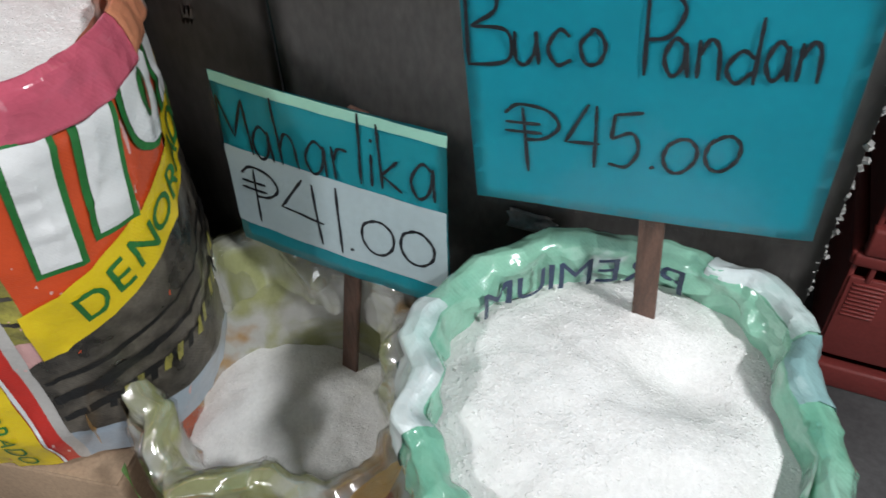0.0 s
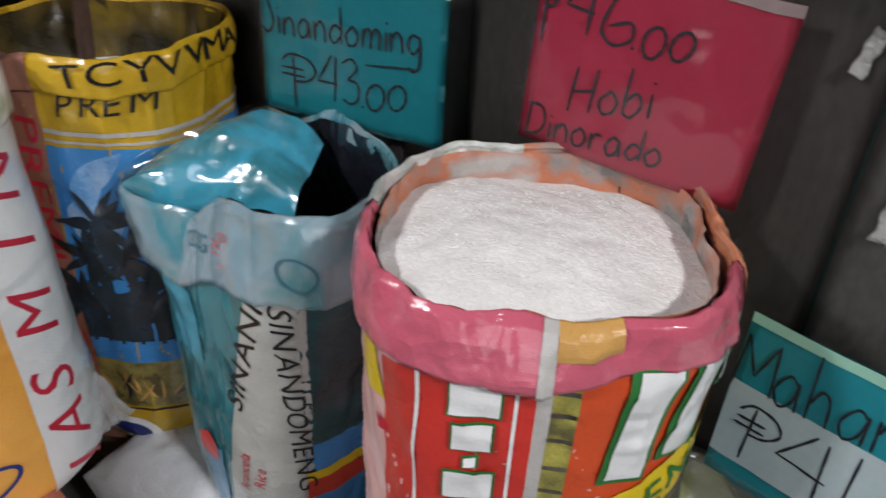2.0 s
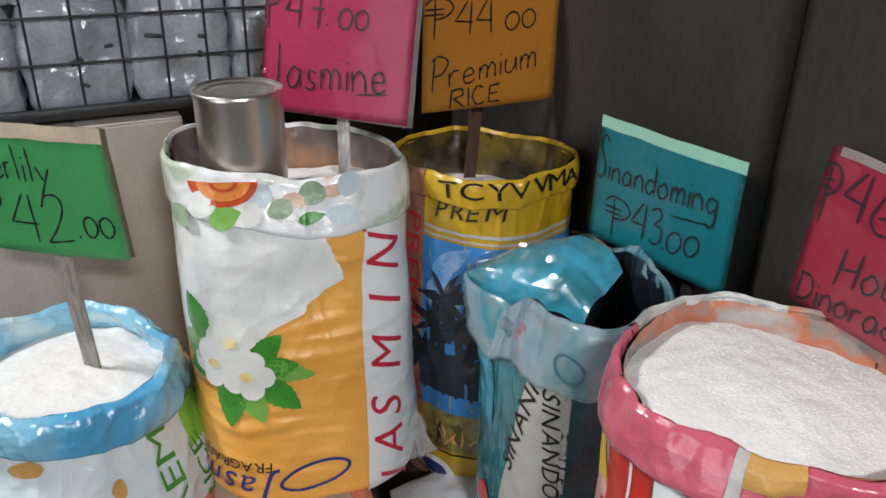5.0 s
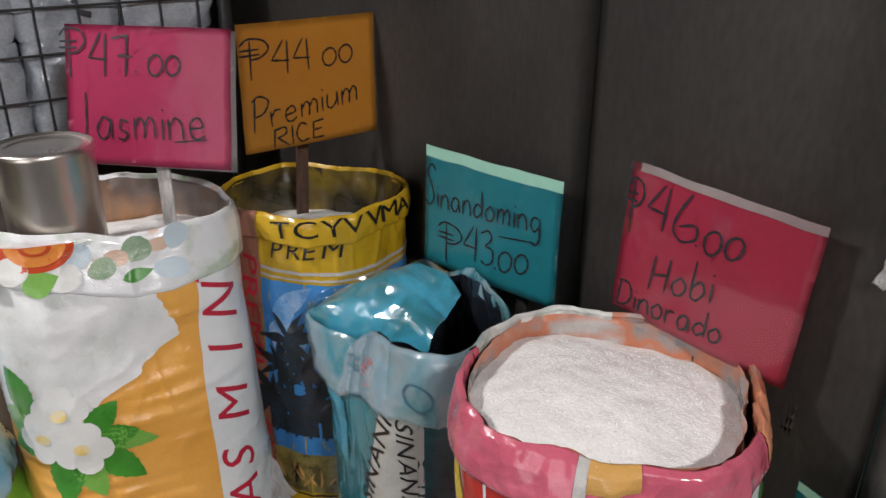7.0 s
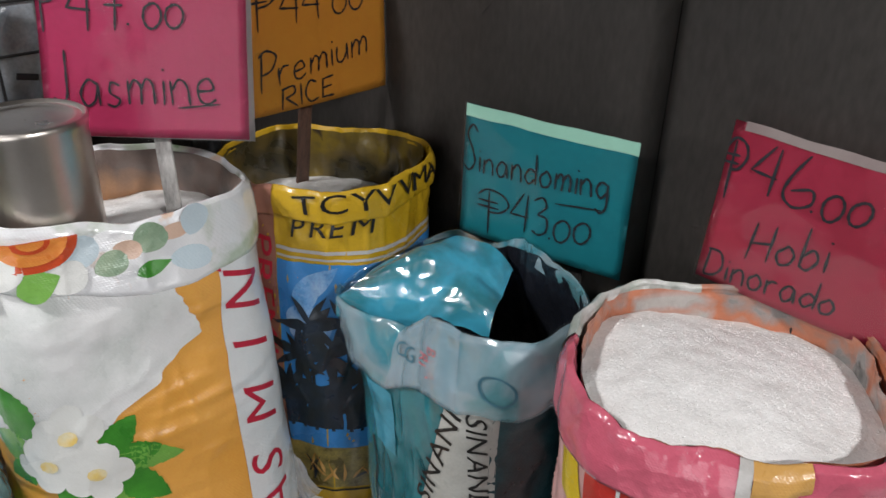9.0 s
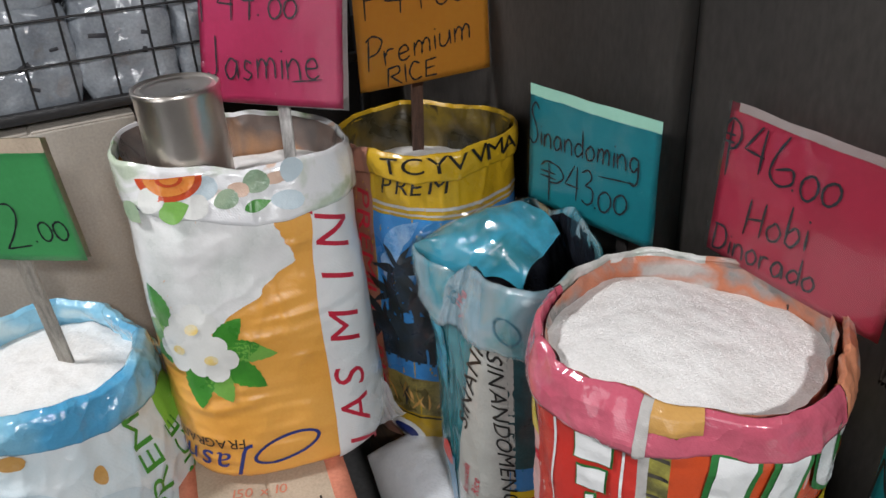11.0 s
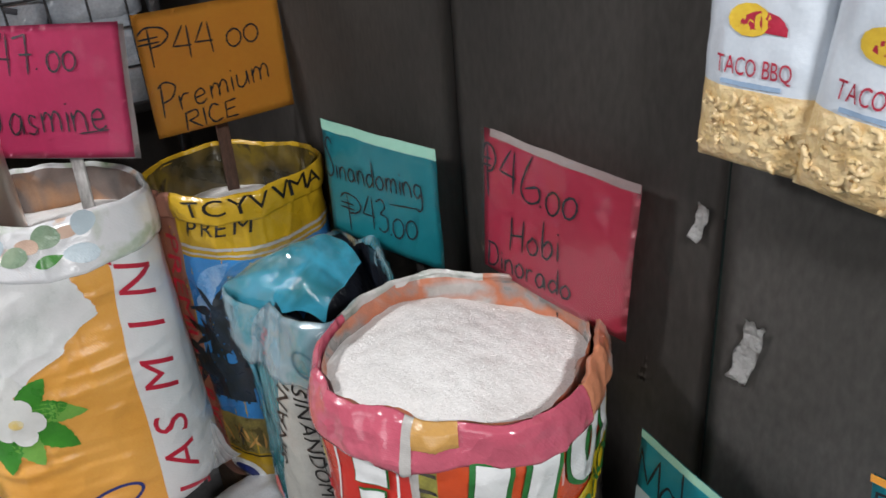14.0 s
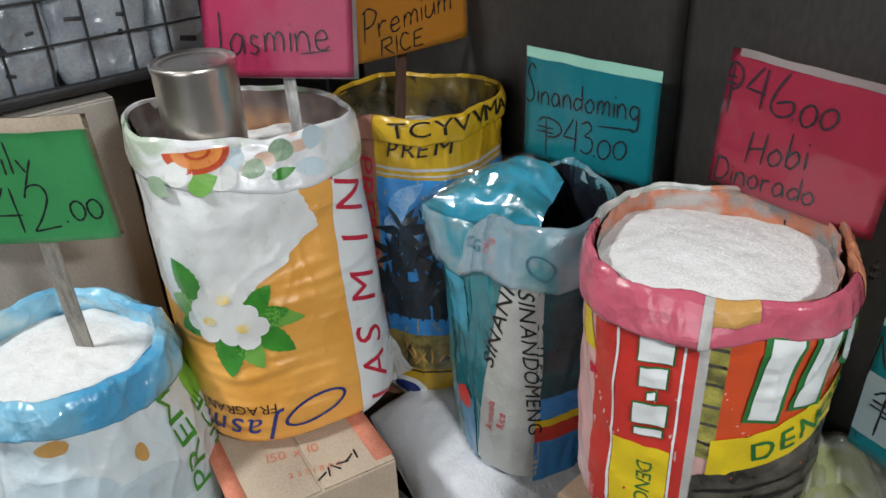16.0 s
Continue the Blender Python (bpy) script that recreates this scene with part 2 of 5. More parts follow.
def text_letters(body, size, tracking=1.0, shear=0.0, bold=0.0):
    """Lettering in the xy plane, its left end on the origin: a flat mesh for each letter, and the whole length."""
    out, x = [], 0.0
    for ch in body:
        if ch == " ":
            x += size * 0.32
            continue
        cu = bpy.data.curves.new("letter", "FONT")
        cu.body, cu.size, cu.shear, cu.resolution_u, cu.offset = ch, size, shear, 3, bold * size
        ob = new("letter", cu)
        bpy.context.view_layer.update()
        me = bpy.data.meshes.new_from_object(ob.evaluated_get(bpy.context.evaluated_depsgraph_get()))
        bpy.data.objects.remove(ob)
        bpy.data.curves.remove(cu)
        xs = [v.co.x for v in me.vertices]
        me.transform(Matrix.Translation((x - min(xs), 0, 0)))
        bm = bmesh.new()
        bm.from_mesh(me)
        bmesh.ops.triangulate(bm, faces=bm.faces[:])
        out.append(bm)
        x += max(xs) - min(xs) + size * 0.085 * tracking
        bpy.data.meshes.remove(me)
    return out, x - size * 0.085 * tracking


def refine(bm, longest):
    """Splits edges until none is much longer than that, so that a flat shape can follow a curved one."""
    for _ in range(5):
        edges = [e for e in bm.edges if e.calc_length() > longest]
        if not edges:
            break
        bmesh.ops.subdivide_edges(bm, edges=edges, cuts=1, use_grid_fill=False)
        bmesh.ops.triangulate(bm, faces=bm.faces[:])


class Sack:
    """An open, filled rice sack. Angles are degrees round its axis: 0 is +x, 90 is +y."""

    def __init__(self, name, label, centre, base, rim, half, turn=0, square=2.5, widths=((0, 0.86), (0.12, 1.03), (0.5, 1.05), (1, 1.0)),
                 depths=None, lean=(0, 0), rim_wave=(0, 0), rough_rim=0.008, wrinkle=0.006, seed=0, group="open rice sacks", ears=(), kink=0.006):
        self.c, self.base, self.rim0, self.half, self.turn, self.n = centre, base, rim, half, turn, square
        self.widths, self.depths, self.lean, self.rim_wave = widths, depths or widths, lean, rim_wave
        self.rough_rim, self.wrinkle, self.seed = rough_rim, wrinkle, seed
        self.ears, self.kink, self.corners = ears, kink, {}
        self.root = thing(name, label, "rice sack", (centre[0], centre[1], base), group)

    def fold(self, deg, count, channel):
        """Straight runs between sharp corners, from -1 to 1, as stiff film folds round a rim."""
        x = (deg % 360) / 360 * count
        x += 0.28 * math.sin(2 * math.pi * (x / count * 3 + channel * 0.37 + self.seed * 0.21))
        i = math.floor(x)
        ends = []
        for n in (i, i + 1):
            key = (n % count, count, channel)
            if key not in self.corners:
                self.corners[key] = random.Random(self.seed * 7919 + channel * 613 + count * 97 + n % count).uniform(-1, 1)
            ends.append(self.corners[key])
        return ends[0] + (ends[1] - ends[0]) * (x - i)

    def rim(self, deg):
        amp, toward = self.rim_wave
        a = radians(deg)
        return self.rim0 + amp * math.cos(a - radians(toward)) + self.rough_rim * (0.9 * self.fold(deg, 13, 0) + 0.4 * self.fold(deg, 31, 1))

    def pt(self, deg, z, off=0.0, rough=1.0):
        zn = (z - self.base) / (self.rim0 - self.base)
        a = radians(deg - self.turn)
        c, s = math.cos(a), math.sin(a)
        ha, hb = self.half[0] * curve_at(self.widths, zn), self.half[1] * curve_at(self.depths, zn)
        r = (abs(c / ha) ** self.n + abs(s / hb) ** self.n) ** (-1 / self.n)
        w = radians(deg)
        p = Vector((math.cos(w) * 2.2, math.sin(w) * 2.2, z * 7 + self.seed * 5))
        r += rough * self.wrinkle * (noise.noise(p) + 0.5 * noise.noise(p * 2.7))
        ridge = 1 - abs(noise.noise(Vector((math.cos(w) * 4 + z * 6, math.sin(w) * 4 - z * 4, z * 9 + self.seed)))) * 2
        r += rough * self.wrinkle * 0.55 * max(0.0, ridge) ** 4
        for at, wide, amount in self.ears:
            away = (deg - at + 180) % 360 - 180
            r += amount * math.exp(-(away / wide) ** 2) * min(1.0, max(0.0, (zn - 0.62) / 0.33)) ** 1.5
        r += self.kink * self.fold(deg, 11, 2) * min(1.0, max(0.0, (zn - 0.70) / 0.28))
        r += off
        return Vector((self.c[0] + r * math.cos(w) + self.lean[0] * zn, self.c[1] + r * math.sin(w) + self.lean[1] * zn, z))

    def radius(self, deg, z):
        p = self.pt(deg, z)
        zn = (z - self.base) / (self.rim0 - self.base)
        return math.hypot(p.x - self.c[0] - self.lean[0] * zn, p.y - self.c[1] - self.lean[1] * zn)

    def body(self, mat, label=""):
        def fn(s, t):
            deg = 360 * s
            if t < 0.08:
                k = t / 0.08
                p = self.pt(deg, self.base + 0.02 * k, -0.035 * (1 - math.sin(k * math.pi / 2)))
                return p
            return self.pt(deg, self.base + 0.02 + (t - 0.08) / 0.92 * (self.rim(deg) - 0.012 - self.base - 0.02))
        bm = grid_bm(fn, 288, 96, wrap=True)
        bm.verts.ensure_lookup_table()
        ring = [bm.verts[i * 97] for i in range(288)]
        bm.faces.new(list(reversed(ring)))
        self.skin = part("sack_body", bm, mat, self.root, label)
        return self.skin

    def cuff(self, mat, height, thick, label="", crumple=0.006, deg0=0.0, deg1=360.0, name="rolled_cuff", inner=0.02, extra=0.0, lip=0.007, tall=None):
        """The turned-down top: up the outside, over the rim and a little way in."""
        prof = [(0.003, -height), (thick * 0.8, -height * 0.98), (thick, -height * 0.7), (thick * 0.9, -height * 0.3),
                (thick * 0.55, -0.004), (-lip * 0.3, 0.002), (-lip * 0.85, -0.006), (-lip, -inner)]

        def fn(s, t):
            deg = deg0 + (deg1 - deg0) * s
            k = t * (len(prof) - 1)
            i = min(int(k), len(prof) - 2)
            f = k - i
            o = prof[i][0] * (1 - f) + prof[i + 1][0] * f
            d = prof[i][1] * (1 - f) + prof[i + 1][1] * f
            w = radians(deg)
            if tall and d < -0.006:
                d = -0.006 + (d + 0.006) * tall(deg)
            cr = crumple * (0.75 * self.fold(deg + d * 260, 17, 3) + 0.45 * self.fold(deg - d * 420, 29, 4) + 0.25 * self.fold(deg + d * 90, 53, 5))
            cr += crumple * 0.35 * abs(noise.noise(Vector((math.cos(w) * 4, math.sin(w) * 4, d * 30 + self.seed))))
            low = height * 0.16 * self.fold(deg, 9, 6) * max(0, -d / height)
            return self.pt(deg, self.rim(deg) + d + low + (extra if d > -0.012 else 0.0), o + cr + 0.002 + (extra if d < -0.003 or o > -lip * 0.5 else -extra))
        full = abs(deg1 - deg0) >= 359.9
        bm = grid_bm(fn, 216 if full else max(3, int(216 * abs(deg1 - deg0) / 360)), 28, wrap=full)
        return part(name, bm, mat, self.root, label)

    def lining(self, mat, floor_z, label=""):
        def fn(s, t):
            deg = 360 * s
            top = self.rim(deg) - 0.004
            w = radians(deg)
            cr = 0.004 * self.fold(deg + t * 20, 23, 7) + 0.003 * noise.noise(Vector((math.cos(w) * 6, math.sin(w) * 6, t * 3 + self.seed)))
            return self.pt(deg, top + (floor_z - top) * t, -0.008 - 0.010 * t + cr)
        return part("inner_lining", grid_bm(fn, 144, 14, wrap=True), mat, self.root, label)

    def rice(self, level, mound=0.02, slope=(0, 0), grains=0, dip=None, label="", lump=0.006):
        def height(x, y, rho):
            z = level + mound * (1 - rho * rho) + slope[0] * (x - self.c[0]) + slope[1] * (y - self.c[1])
            z += lump * noise.noise(Vector((x * 14, y * 14, self.seed))) + lump * 0.4 * noise.noise(Vector((x * 45, y * 45, self.seed)))
            if dip:
                z -= dip[2] * math.exp(-((x - dip[0]) ** 2 + (y - dip[1]) ** 2) / (2 * dip[3] ** 2))
            return z

        def place(deg, rho):
            w = self.pt(deg, level, -0.012)
            zn = (level - self.base) / (self.rim0 - self.base)
            cx, cy = self.c[0] + self.lean[0] * zn, self.c[1] + self.lean[1] * zn
            x, y = cx + (w.x - cx) * rho, cy + (w.y - cy) * rho
            return Vector((x, y, height(x, y, rho)))
        bm = grid_bm(lambda s, t: place(360 * s, 0.001 + t * 1.0), 96, 34, wrap=True)
        heap = part("rice", bm, RICE, self.root, label)
        if grains:
            rnd = random.Random(self.seed + 77)
            verts, faces = [], []
            shape = [(1, 0, 0), (-1, 0, 0), (0, 0.38, 0), (0, -0.38, 0), (0, 0, 0.28), (0, 0, -0.28)]
            tris = [(0, 2, 4), (2, 1, 4), (1, 3, 4), (3, 0, 4), (2, 0, 5), (1, 2, 5), (3, 1, 5), (0, 3, 5)]
            for _ in range(grains):
                p = place(rnd.uniform(0, 360), math.sqrt(rnd.random()) * 0.985)
                m = Euler((rnd.uniform(-0.25, 0.25), rnd.uniform(-0.25, 0.25), rnd.uniform(0, 6.3))).to_matrix()
                size = rnd.uniform(0.0018, 0.0026)
                n0 = len(verts)
                verts += [p + m @ Vector(v) * size + Vector((0, 0, -0.0002)) for v in shape]
                faces += [tuple(n0 + i for i in f) for f in tris]
            me = bpy.data.meshes.new("grain_scatter")
            me.from_pydata(verts, [], faces)
            me.materials.append(GRAIN)
            for poly in me.polygons:
                poly.use_smooth = True
            ob = new("grain_scatter", me)
            ob.parent = heap
            ob.matrix_parent_inverse = heap.matrix_world.inverted()
            tagged(ob, kind="stuff")
        return heap

    # prints follow the skin
    def patch(self, name, fn, mat, off=0.0012, ns=24, nt=16, label="", parent=None):
        """A printed panel; fn(s, t) gives degrees and height."""
        bm = grid_bm(lambda s, t: self.pt(*fn(s, t), off), ns, nt)
        return part(name, bm, mat, parent or self.skin, label)

    def band(self, name, deg0, deg1, z0, z1, mat, off=0.0012, label="", slant=0.0, parent=None):
        n = max(4, int(abs(deg1 - deg0) / 3))
        return self.patch(name, lambda s, t: (deg0 + (deg1 - deg0) * s + slant * t, z0 + (z1 - z0) * t), mat, off, n, max(4, int(abs(z1 - z0) / 0.012)), label, parent)

    def draw(self, name, bm, deg, z, mat, rot=0.0, off=0.002, mirror=False, longest=0.009, parent=None, label="", on_cuff=0.0):
        """Wraps a flat shape, in metres, round the sack with its origin at that angle and height."""
        refine(bm, longest)
        r = self.radius(deg, z)
        m = Matrix.Rotation(radians(rot), 3, "Z")
        for v in bm.verts:
            p = m @ Vector((-v.co.x if mirror else v.co.x, v.co.y, 0))
            v.co = self.pt(deg + math.degrees(p.x / r), z + p.y, off + on_cuff)
        return part(name, bm, mat, parent or self.skin, label)

    def words(self, body, size, deg, z, mat, rot=0.0, off=0.002, mirror=False, tracking=1.0, shear=0.0, on_cuff=0.0, wide=1.0, length=None, bold=0.0, parent=None):
        """Printed words, a mesh for each letter; length: the whole line's, in metres."""
        letters, w = text_letters(body, size, tracking, shear, bold)
        k = length / w if length else wide
        for bm in letters:
            bm.transform(Matrix.Diagonal((k, 1, 1, 1)) @ Matrix.Translation((-w / 2, -size * 0.35, 0)))
            self.draw("letter", bm, deg, z, mat, rot, off, mirror, on_cuff=on_cuff, parent=parent)


def blade_bm(length, width, point=1.0, n=14, curve=0.0):
    """A leaf or petal in the plane, its stem on the origin, along +x."""
    def fn(s, t):
        prof = math.sin(math.pi * min(1, s ** 0.75)) ** (0.7 if point < 0.5 else 1.0)
        if point < 0.5:
            prof = math.sqrt(max(0.0, 1 - (2 * (s ** 1.3) - 1) ** 2))
        return (length * s, width * 0.5 * prof * (2 * t - 1) + curve * length * s * s, 0)
    bm = grid_bm(fn, n, 4)
    bmesh.ops.remove_doubles(bm, verts=bm.verts[:], dist=0.0003)
    return bm


def leaf_bm(length, width):
    """A printed leaf with a toothed edge, its stem on the origin, along +x."""
    def fn(s, t):
        edge = math.sin(math.pi * min(1, s ** 0.8)) ** 0.8 * (1 - 0.16 * ((s * 7) % 1.0))
        return (length * s, width * 0.5 * edge * (2 * t - 1), 0)
    bm = grid_bm(fn, 28, 4)
    bmesh.ops.remove_doubles(bm, verts=bm.verts[:], dist=0.0003)
    return bm


def slab_bm(pts):
    """A flat polygon."""
    bm = bmesh.new()
    bm.faces.new([bm.verts.new((x, y, 0)) for x, y in pts])
    bmesh.ops.triangulate(bm, faces=bm.faces[:])
    return bm


# pen strokes of a handwritten alphabet: capitals are 1 high, small letters about half; "l" runs straight, "c" curves
PEN = {}


def glyph(ch, *strokes):
    PEN[ch] = [(st[0], [tuple(float(v) for v in p.split(",")) for p in st[1:].split()]) for st in strokes]


glyph("\u20b1", "l .27,.98 .30,0", "c 0,.86 .22,1.02 .62,.97 .78,.76 .58,.56 .28,.50", "l 0,.74 .52,.76", "l -.02,.61 .54,.63")
glyph("0", "c .30,1 .06,.82 0,.42 .14,.06 .38,0 .60,.28 .62,.68 .46,.96 .28,1 .18,.95")
glyph("1", "l .05,1 .05,0")
glyph("2", "c 0,.74 .14,.98 .42,.98 .50,.72 .26,.30 0,0", "l 0,0 .62,.05")
glyph("3", "c 0,.90 .28,1 .42,.78 .16,.54", "c .16,.54 .46,.46 .48,.14 .24,0 0,.10")
glyph("4", "l .40,1 0,.42 .64,.38", "l .54,.98 .56,0")
glyph("5", "l .06,.95 .02,.52", "c .02,.52 .38,.62 .52,.32 .34,.03 0,.08", "l .06,.95 .55,.98")
glyph("6", "c .22,1 .06,.62 0,.22 .22,0 .48,.12 .42,.38 .10,.30")
glyph("7", "l 0,.90 .52,1 .46,0", "l .20,.50 .70,.50")
glyph(".", "l 0,0 .04,.05")
glyph("H", "l 0,0 .06,1", "l .56,0 .58,.96", "l -.02,.45 .62,.50")
glyph("M", "l 0,0 .06,1 .42,.30 .74,.96 .86,0")
glyph("B", "l .06,1 0,0", "c .04,.98 .48,1 .52,.72 .10,.50", "c .10,.50 .68,.48 .66,.12 0,.02")
glyph("P", "l .14,1 .08,0", "c 0,.92 .32,1.04 .72,.84 .52,.52 .12,.44")
glyph("D", "l .10,1 .06,0", "c 0,.95 .48,.90 .66,.42 .42,.06 .06,0")
glyph("S", "c .50,.88 .30,1.02 .12,.80 .30,.50 .40,.20 .20,0 0,.10")
glyph("J", "c .45,1 .44,.50 .40,.12 .22,0 .04,.10")
glyph("R", "l .06,1 0,0", "c 0,.95 .48,1 .52,.66 .12,.50", "l .16,.50 .62,0")
glyph("I", "l .02,1 0,0")
glyph("C", "c .50,.86 .22,1 0,.50 .20,.02 .56,.10")
glyph("E", "l .52,1 .05,.95 0,.05 .52,0", "l .05,.50 .42,.54")
glyph("W", "l 0,1 .22,0 .42,.70 .62,0 .86,1")
glyph("t", "l .16,.90 .18,0", "l 0,.52 .36,.55")
glyph("a", "c .42,.42 .20,.52 0,.25 .15,0 .36,.12 .42,.44", "l .42,.48 .48,0")
glyph("b", "l 0,1 .01,.04", "c .01,.30 .25,.50 .42,.25 .22,0 .01,.08")
glyph("c", "c .40,.42 .20,.52 0,.25 .18,0 .44,.08")
glyph("d", "c .42,.40 .20,.50 0,.22 .18,0 .42,.20", "l .44,1 .46,0")
glyph("e", "c 0,.26 .40,.30 .30,.52 .06,.40 .06,.10 .25,0 .46,.10")
glyph("g", "c .40,.45 .15,.50 0,.25 .20,.05 .40,.22", "c .42,.48 .44,-.18 .26,-.38 .04,-.28")
glyph("h", "l 0,1 .04,0", "c .04,.25 .20,.50 .38,.40 .44,0")
glyph("i", "l .05,.50 .06,0", "l .05,.68 .07,.73")
glyph("k", "l 0,1 .04,0", "l .40,.50 .04,.22 .46,0")
glyph("l", "l .05,1 .06,0")
glyph("m", "l 0,.50 .02,0", "c .02,.30 .15,.50 .30,.38 .31,0", "c .31,.30 .45,.52 .60,.40 .63,0")
glyph("n", "l 0,.50 .02,0", "c .02,.30 .20,.52 .38,.40 .44,0")
glyph("o", "c .22,.50 0,.30 .10,.02 .34,.04 .44,.28 .28,.50 .16,.49")
glyph("r", "l 0,.50 .03,0", "c .03,.30 .15,.48 .36,.48")
glyph("s", "c .35,.45 .15,.52 .10,.30 .32,.15 .20,0 0,.05")
glyph("u", "c 0,.50 .02,.10 .20,0 .38,.20 .40,.50", "l .40,.50 .46,0")
glyph("y", "l 0,.50 .22,.08", "l .46,.50 .06,-.42")


def pen_points(way, pts):
    """Points along a stroke, close together; curves pass through all the given points."""
    out = []
    for i in range(len(pts) - 1):
        p1, p2 = Vector(pts[i]), Vector(pts[i + 1])
        p0 = Vector(pts[i - 1]) if i else p1 * 2 - p2
        p3 = Vector(pts[i + 2]) if i + 2 < len(pts) else p2 * 2 - p1
        for k in range(6):
            t = k / 6
            if way == "l":
                out.append(p1.lerp(p2, t))
            else:
                out.append(0.5 * (2 * p1 + (p2 - p0) * t + (2 * p0 - 5 * p1 + 4 * p2 - p3) * t * t + (3 * p1 - p0 - 3 * p2 + p3) * t ** 3))
    out.append(Vector(pts[-1]))
    return out


class Sign:
    """A handwritten price card: given by its upper left, upper right and lower left corners."""

    def __init__(self, label, tl, tr, bl, card, seed=0, thick=0.005, bend=0.004):
        tl, tr, bl = Vector(tl), Vector(tr), Vector(bl)
        self.o, self.u, self.v = bl, (tr - tl), (tl - bl)
        self.w, self.h = self.u.length, self.v.length
        self.u.normalize()
        self.v = (self.v - self.u * self.v.dot(self.u)).normalized()
        self.nrm = self.u.cross(self.v)
        self.seed, self.bend = seed, bend
        self.root = thing("price_sign", label, "price sign", tuple(bl + self.u * self.w / 2), "handwritten price signs")
        rnd = random.Random(seed)
        self.c = [rnd.uniform(-1, 1) for _ in range(8)]

        def front(s, t):
            return self.at(self.w * s + 0.003 * self.c[0] * (t - 0.5), self.h * t + 0.003 * self.c[1] * s, 0.0)
        bm = grid_bm(front, 20, 16)
        bmesh.ops.solidify(bm, geom=bm.faces[:], thickness=thick)
        bmesh.ops.recalc_face_normals(bm, faces=bm.faces[:])
        self.card = part("card", bm, card, self.root)

    def at(self, x, y, lift):
        s, t = x / self.w, y / self.h
        b = self.bend * (math.sin(s * 3.0 + self.c[2]) + 0.6 * math.sin(t * 3.4 + self.c[3] * 2) * s)
        b += 0.0012 * noise.noise(Vector((x * 30, y * 30, self.seed * 4.0)))
        return self.o + self.u * x + self.v * y + self.nrm * (lift + b)

    def strip(self, name, x0, x1, y0, y1, mat, lift=0.001, wob=0.0, label=""):
        def fn(s, t):
            e = wob * noise.noise(Vector((s * 5, t * 2, self.seed)))
            return self.at(x0 + (x1 - x0) * s, y0 + (y1 - y0) * t + e, lift)
        return part(name, grid_bm(fn, 20, 6), mat, self.card, label)

    def ribbon(self, bm, pts, thick, lift):
        """A flat pen line of that width through points on the card, with rounded ends."""
        rows, n = [], len(pts)
        for i, p in enumerate(pts):
            d = (pts[min(i + 1, n - 1)] - pts[max(i - 1, 0)])
            d = d.normalized() if d.length > 1e-7 else Vector((1, 0))
            side = Vector((-d.y, d.x)) * thick / 2 * (0.55 if i in (0, n - 1) else 0.9 + 0.16 * math.sin(i * 1.3 + self.seed))
            rows.append([bm.verts.new(self.at(*(p + side), lift)), bm.verts.new(self.at(*(p - side), lift))])
        for a, b in zip(rows, rows[1:]):
            bm.faces.new((a[0], a[1], b[1], b[0]))

    def inscribe(self, body, x0, y0, x1, y1, high, thick=0.0035):
        """Writes a word by hand along its base line from one point to another; a mesh for each letter."""
        rnd = random.Random(self.seed * 31 + len(body) + ord(body[0]))
        widths = [max(p[0] for st in PEN[ch] for p in st[1]) for ch in body]
        gap = 0.17
        natural = sum(widths) + gap * (len(body) - 1)
        along = Vector((x1 - x0, y1 - y0)) / natural
        slope = along.y / along.x
        pos = 0.0
        for n, (ch, w) in enumerate(zip(body, widths)):
            bm = bmesh.new()
            base = Vector((x0, y0)) + along * pos
            grow, rise, tilt = 1 + rnd.uniform(-0.06, 0.06), rnd.uniform(-0.02, 0.02) * high, rnd.uniform(-0.04, 0.06)
            for m, (way, pts) in enumerate(PEN[ch]):
                line = [Vector((base.x + (p.x * along.x + p.y * high * tilt) , base.y + p.x * along.x * slope + p.y * high * grow + rise)) for p in pen_points(way, pts)]
                self.ribbon(bm, line, thick, 0.0016 + 0.00025 * m + 0.0001 * (n % 2))
            part("handwritten_letter", bm, INK, self.card)
            pos += w + gap

    def stroke(self, x0, y0, x1, y1, thick=0.0026):
        bm = bmesh.new()
        self.ribbon(bm, pen_points("l", [(x0, y0), (x1, y1)]), thick, 0.0024)
        return part("pen_line", bm, INK, self.card)

    def sleeve(self, loose=False):
        """The clear plastic that the card is wrapped in."""
        bm = grid_bm(lambda s, t: self.at(-0.002 + (self.w + 0.004) * s, -0.002 + (self.h + 0.004) * t, 0.0042 + 0.0012 * noise.noise(Vector((s * 6, t * 5, self.seed)))), 20, 16)
        return part("clear_sleeve", bm, SLEEVE_LOOSE if loose else SLEEVE, self.root, "clear creased plastic sleeve")

    def backing(self, mat, dx, dy):
        """A board behind the card that shows past its edges."""
        bm = grid_bm(lambda s, t: self.at(self.w * s + dx, self.h * t + dy, -0.0072), 12, 8)
        bmesh.ops.solidify(bm, geom=bm.faces[:], thickness=0.003)
        return part("backing_board", bm, mat, self.root)

    def stick(self, top, foot, width, mat, depth=0.006, label=""):
        top, foot = Vector(top), Vector(foot)
        axis = (top - foot)
        ln = axis.length
        axis.normalize()
        side = (self.u - axis * self.u.dot(axis)).normalized()
        m = Matrix((side, axis.cross(side), axis)).transposed().to_4x4()
        m.translation = (top + foot) / 2
        bm = box_bm(m, width, depth, ln, 0.0012)
        return part("stick", bm, mat, self.root, label)


